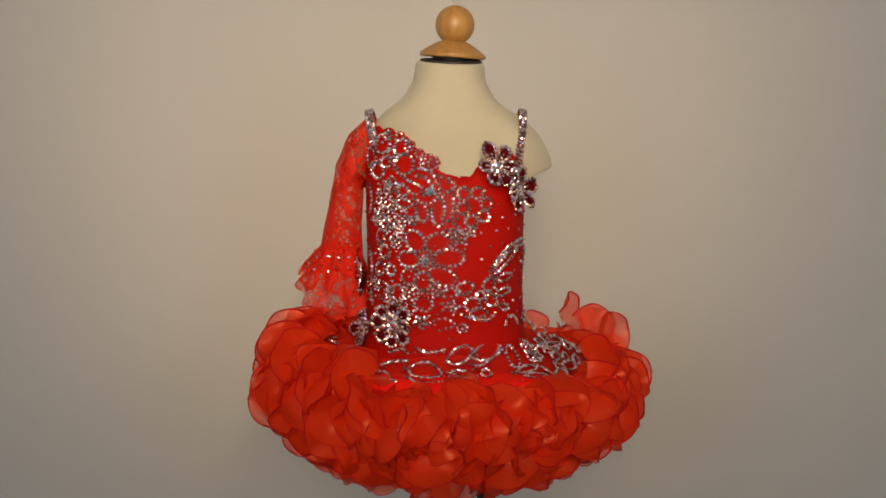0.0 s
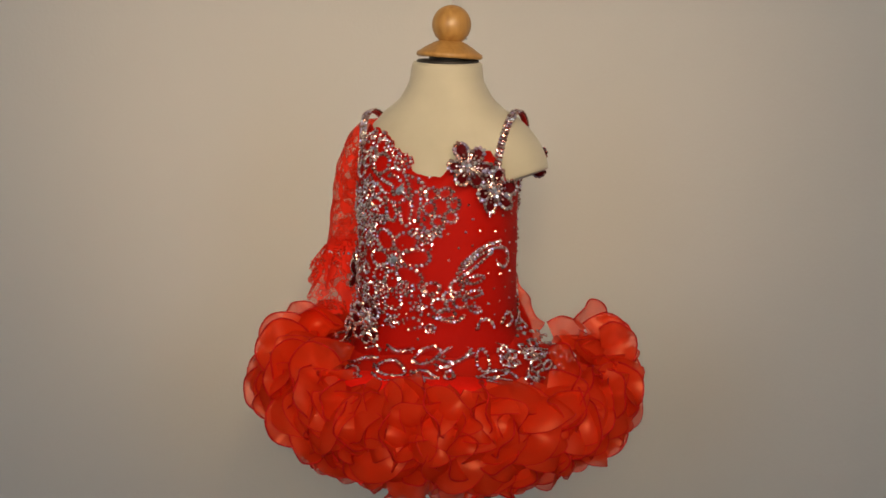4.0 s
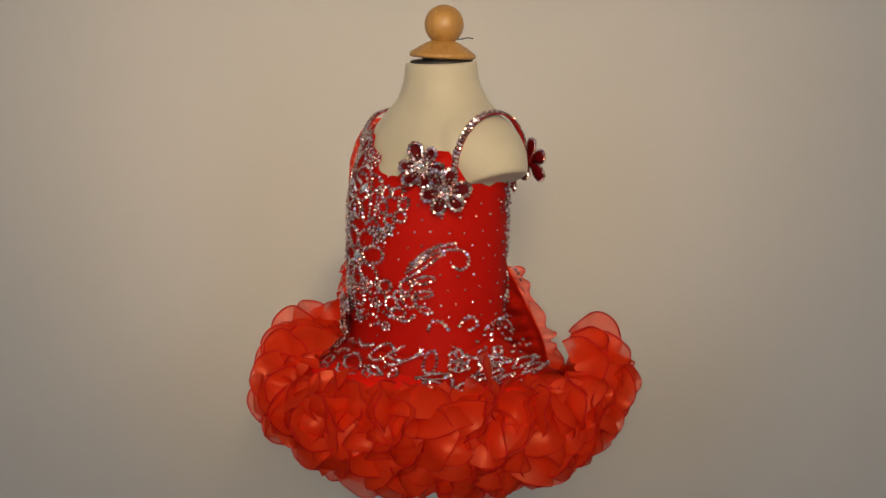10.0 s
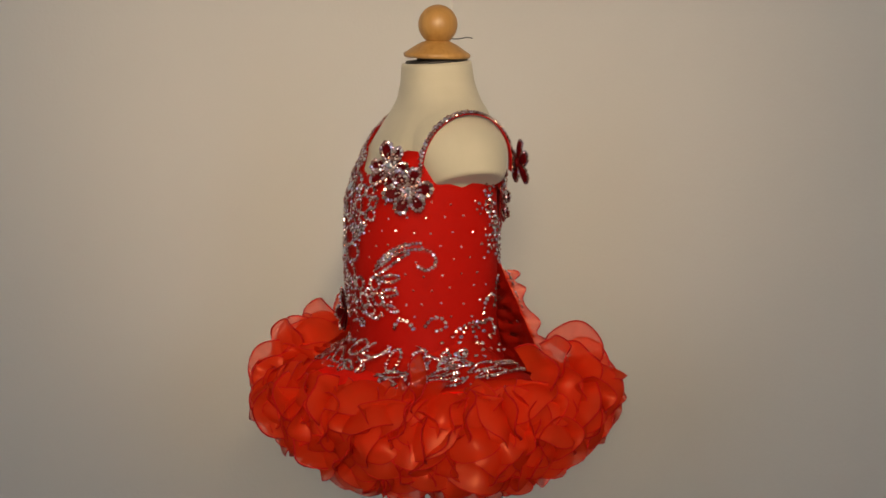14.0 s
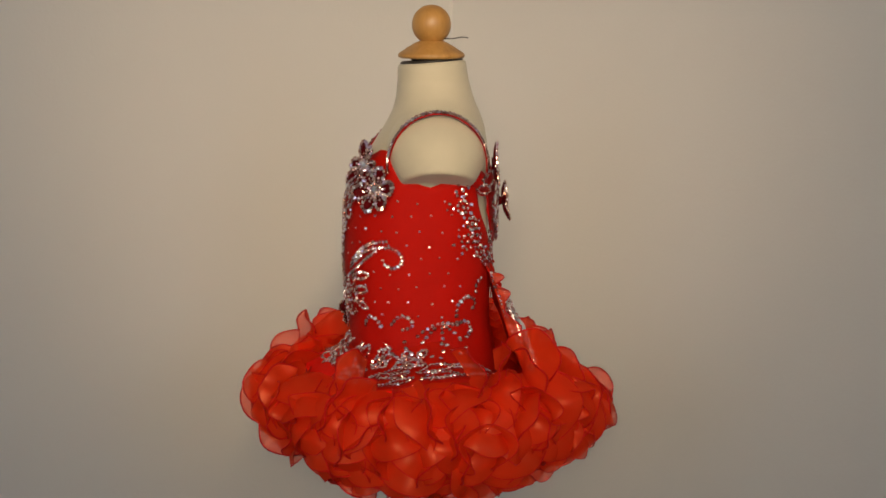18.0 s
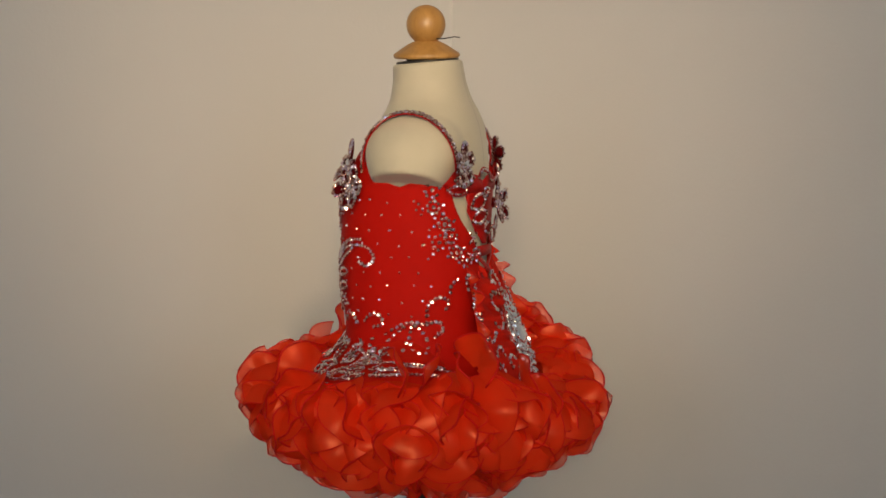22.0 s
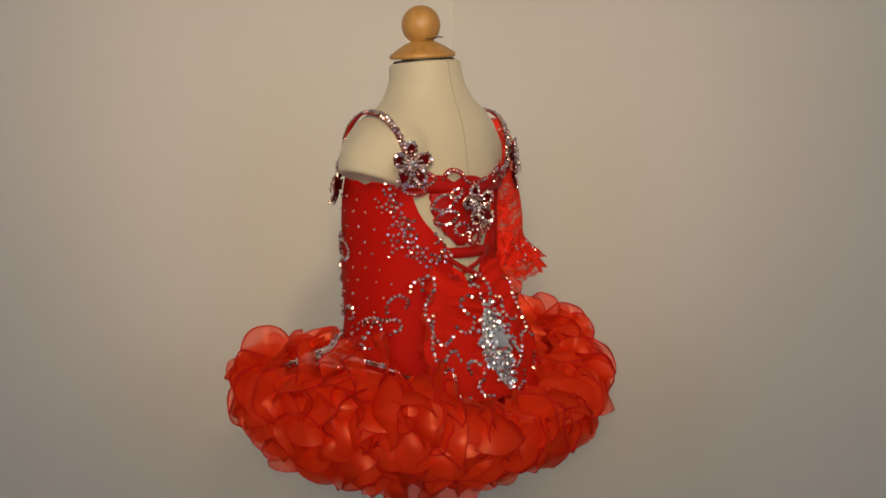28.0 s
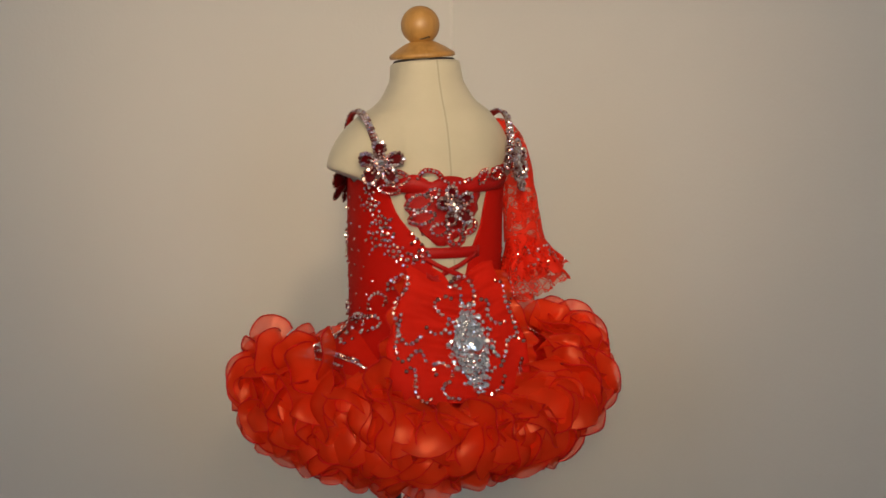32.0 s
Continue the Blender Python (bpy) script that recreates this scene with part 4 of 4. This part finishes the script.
def back_trim(dress):
    """The hanging patch, the band across the back and the sprigs beside the open back."""
    rows = []
    for i in range(9):
        f = i / 8
        half = 24 * math.sin(math.pi * (0.42 + 0.58 * f)) ** 0.8 + 1 if f < 1 else 3
        rows.append([body(174 + half * w * (1 + 0.06 * math.sin(i * 2.4)), 0.078 - 0.066 * f, 0.0050 + 0.003 * (1 - w * w)) for w in np.linspace(-1, 1, 13)])
    part("applique", thicken(grid(rows), 0.0008), BAND, dress, "red lace patch hanging in the open back")
    hung = "red applique of looped rhinestones hanging in the open back"
    for start, end, width in (((150, 0.058), (168, 0.070), 0.017), ((152, 0.042), (170, 0.050), 0.015), ((164, 0.070), (172, 0.078), 0.010)):
        leaf(dress, "patch", start, end, width, label=hung)
    loops(dress, "patch", ((172, 0.032, 8, 7, 0), (181, 0.022, 6, 9, 0), (189, 0.034, 8, 6, 40)), label=hung)
    for start, end, width in (((134, 0.090), (152, 0.092), 0.017), ((128, 0.080), (146, 0.078), 0.010), ((196, 0.084), (202, 0.100), 0.010), ((206, 0.092), (220, 0.098), 0.013)):
        leaf(dress, "band", start, end, width, r=0.0020, step=0.0042)
    strand(dress, "band", ((158, 0.092), (163, 0.101), (171, 0.098), (175, 0.088), (182, 0.086), (190, 0.090)), r=0.0020, step=0.0042)
    for a, z, r, turn in ((117, 0.080, 11, 30), (119, 0.060, 12, 10), (128, 0.040, 12, 100), (124, 0.019, 14, 60), (139, 0.006, 12, 20), (150, -0.004, 10, 70), (161, 0.001, 9, 20), (157, 0.021, 8, 40), (134, 0.026, 10, 80)):
        motif(dress, "body", a, z, rosette(0, 0, r * 0.00105, 4, turn, 0.45), r=0.0023, step=0.0078, scatter=2, spread=0.012, backing=False)


def panel_trim(dress):
    """Scrolls of larger stones on the back panel: one side, the middle round the brooch, the other side."""
    one = (((0.067, 0.14), (0.078, 0.23), (0.084, 0.31), (0.082, 0.41), (0.080, 0.53), (0.075, 0.59), (0.066, 0.59), (0.057, 0.54)), ((0.076, 0.35), (0.081, 0.48), (0.086, 0.60), (0.085, 0.72), (0.076, 0.73), (0.068, 0.68), (0.060, 0.65), (0.054, 0.74)),
           ((0.080, 0.12), (0.077, 0.04), (0.068, 0.01), (0.062, 0.06), (0.066, 0.13)), ((0.078, 0.82), (0.071, 0.79), (0.068, 0.86), (0.071, 1.0), (0.063, 1.09), (0.055, 1.06)))
    mid = (((0.045, 0.86), (0.047, 0.79), (0.038, 0.76), (0.029, 0.80), (0.026, 0.88)), ((0.030, 0.93), (0.039, 0.97), (0.034, 1.06), (0.022, 1.07)), ((0.048, 0.46), (0.044, 0.51), (0.036, 0.53), (0.026, 0.49), (0.020, 0.40)), ((0.030, 0.23), (0.036, 0.28), (0.028, 0.36)),
           ((0.014, 0.23), (0.021, 0.20), (0.013, 0.13), (0.002, 0.14), (0.002, 0.25)), ((0.012, 0.09), (0.004, 0.05), (-0.008, 0.06), (-0.016, 0.17), (-0.013, 0.27)), ((-0.024, 0.25), (-0.033, 0.28), (-0.029, 0.38), (-0.040, 0.47), (-0.051, 0.46)))
    two = (((-0.047, 0.10), (-0.057, 0.14), (-0.056, 0.28), (-0.062, 0.42), (-0.066, 0.57)), ((-0.062, 0.30), (-0.068, 0.22), (-0.066, 0.10), (-0.060, 0.06)), ((-0.037, 0.83), (-0.046, 0.72), (-0.052, 0.61), (-0.061, 0.60), (-0.073, 0.64)), ((-0.067, 0.80), (-0.060, 0.92)), ((-0.040, 0.92), (-0.032, 1.02), (-0.020, 1.06)))
    for chain in one + mid + two:
        strand(dress, "panel", chain, r=0.0030, step=0.0066, backing=False, label="scroll of silver rhinestones")


def scattered_stones(dress):
    """Single stones over the bodice, in loose rows at its left side."""
    places = []
    for i in range(9):
        for k in range(8):
            a, z = 22 + 13.5 * k + (6.7 if i % 2 else 0) + random.uniform(-2, 2), -0.066 + 0.0165 * i + random.uniform(-0.002, 0.002)
            if z < neckline(a) - 0.012 and a < 122:
                p, n, _, _ = frame_at(body, a, z)
                places.append((p, n, 0.0017))
    for _ in range(70):
        a, z = random.uniform(-85, 12), random.uniform(-0.08, 0.10)
        p, n, _, _ = frame_at(body, a, z)
        places.append((p, n, 0.0016))
    stones("rhinestone_trim", places, dress, label="scattered single rhinestones")


def brooch(dress):
    """The long diamond-shaped brooch on the back panel, packed with stones round a large round gem."""
    p, n, side, up = frame_at(back_panel, -0.001, 0.66, 0.002, 0.02)
    n = -n if n.y < 0 else n
    up = Vector((0, 0, 1)) - n * n.z
    up.normalize()
    side = up.cross(n)
    bm = bmesh.new()
    rim = [p + n * 0.004 + side * (0.023 * math.cos(a) * (1 - 0.45 * abs(math.sin(a)))) + up * (0.048 * math.sin(a)) for a in (2 * math.pi * k / 40 for k in range(40))]
    bm.faces.new([bm.verts.new(q) for q in rim])
    plate = part("brooch", thicken(bm, 0.003), SILVER, dress, "large silver rhinestone brooch with a round gem", smooth=False)
    places = []
    for _ in range(2400):
        u, v = random.uniform(-0.036, 0.036), random.uniform(-0.056, 0.056)
        if abs(u) > 0.027 * (1 - (abs(v) / 0.056) ** 1.5) + 0.003 + 0.004 * math.sin(v * 420) or math.hypot(u - 0.004, v - 0.003) < 0.0135:
            continue
        r = random.choice((0.0026, 0.0034, 0.0045))
        q = p + n * (0.0055 + random.uniform(0, 0.003)) + side * u + up * v
        if all((q - o[0]).length > 0.85 * (r + o[2]) for o in places):
            places.append((q, (n + side * u * 10 + up * v * 4).normalized(), r))
    stones("rhinestone_trim", places, plate, BRIGHT, "closely set silver rhinestones")
    gem = bmesh.new()
    rings = []
    for j, (f, h) in enumerate(((1.0, 0.0050), (1.0, 0.0070), (0.86, 0.0098), (0.62, 0.0122), (0.34, 0.0132))):
        angles = [2 * math.pi * (k + 0.5 * (j % 2)) / 12 for k in range(12)]
        rings.append([gem.verts.new(p + n * h + up * (0.003 + 0.0135 * f * math.sin(a)) + side * (0.004 + 0.0135 * f * math.cos(a))) for a in angles])
    for j, (lo, hi) in enumerate(zip(rings, rings[1:])):
        for k in range(12):
            i = (k + 1) % 12
            if j % 2:
                gem.faces.new((lo[k], hi[i], hi[k]))
                gem.faces.new((lo[k], lo[i], hi[i]))
            else:
                gem.faces.new((lo[k], lo[i], hi[k]))
                gem.faces.new((lo[i], hi[i], hi[k]))
    gem.faces.new(rings[-1])
    part("round_gem", gem, GEM, plate, "large clear round gem", smooth=False)


def build_dress():
    dress = new("dress")
    dress.matrix_world = pose(0, 0, ZT)
    tagged(dress, "short red pageant dress with rhinestones and organza ruffles", "dress")
    bodice(dress)
    straps(dress)
    sleeve(dress)
    back(dress)
    skirt(dress)
    ruffles(dress)
    puffs(dress)
    standing_folds(dress)
    for trim in (flowers, neckline_trim, belly_trim, branch_trim, fan_trim, hip_front_trim, hip_side_trim, back_trim, panel_trim, scattered_stones):
        trim(dress)
    brooch(dress)
    return dress


FORM_BODY = mannequin()
STAND = display_stand()
DRESS = build_dress()

# the form turns about the upright through the origin: degrees every four seconds
TURN = ((0, 0.0), (4, 18.7), (8, 37.1), (12, 56.1), (16, 76.1), (20, 96.7), (24, 116.9), (28, 137.4), (32, 158.1))


def motions():
    for thing in (FORM_BODY, STAND, DRESS):
        walk(thing, [(t, pose(0, 0, ZT, 0, 0, -a)) for t, a in TURN])


motions()
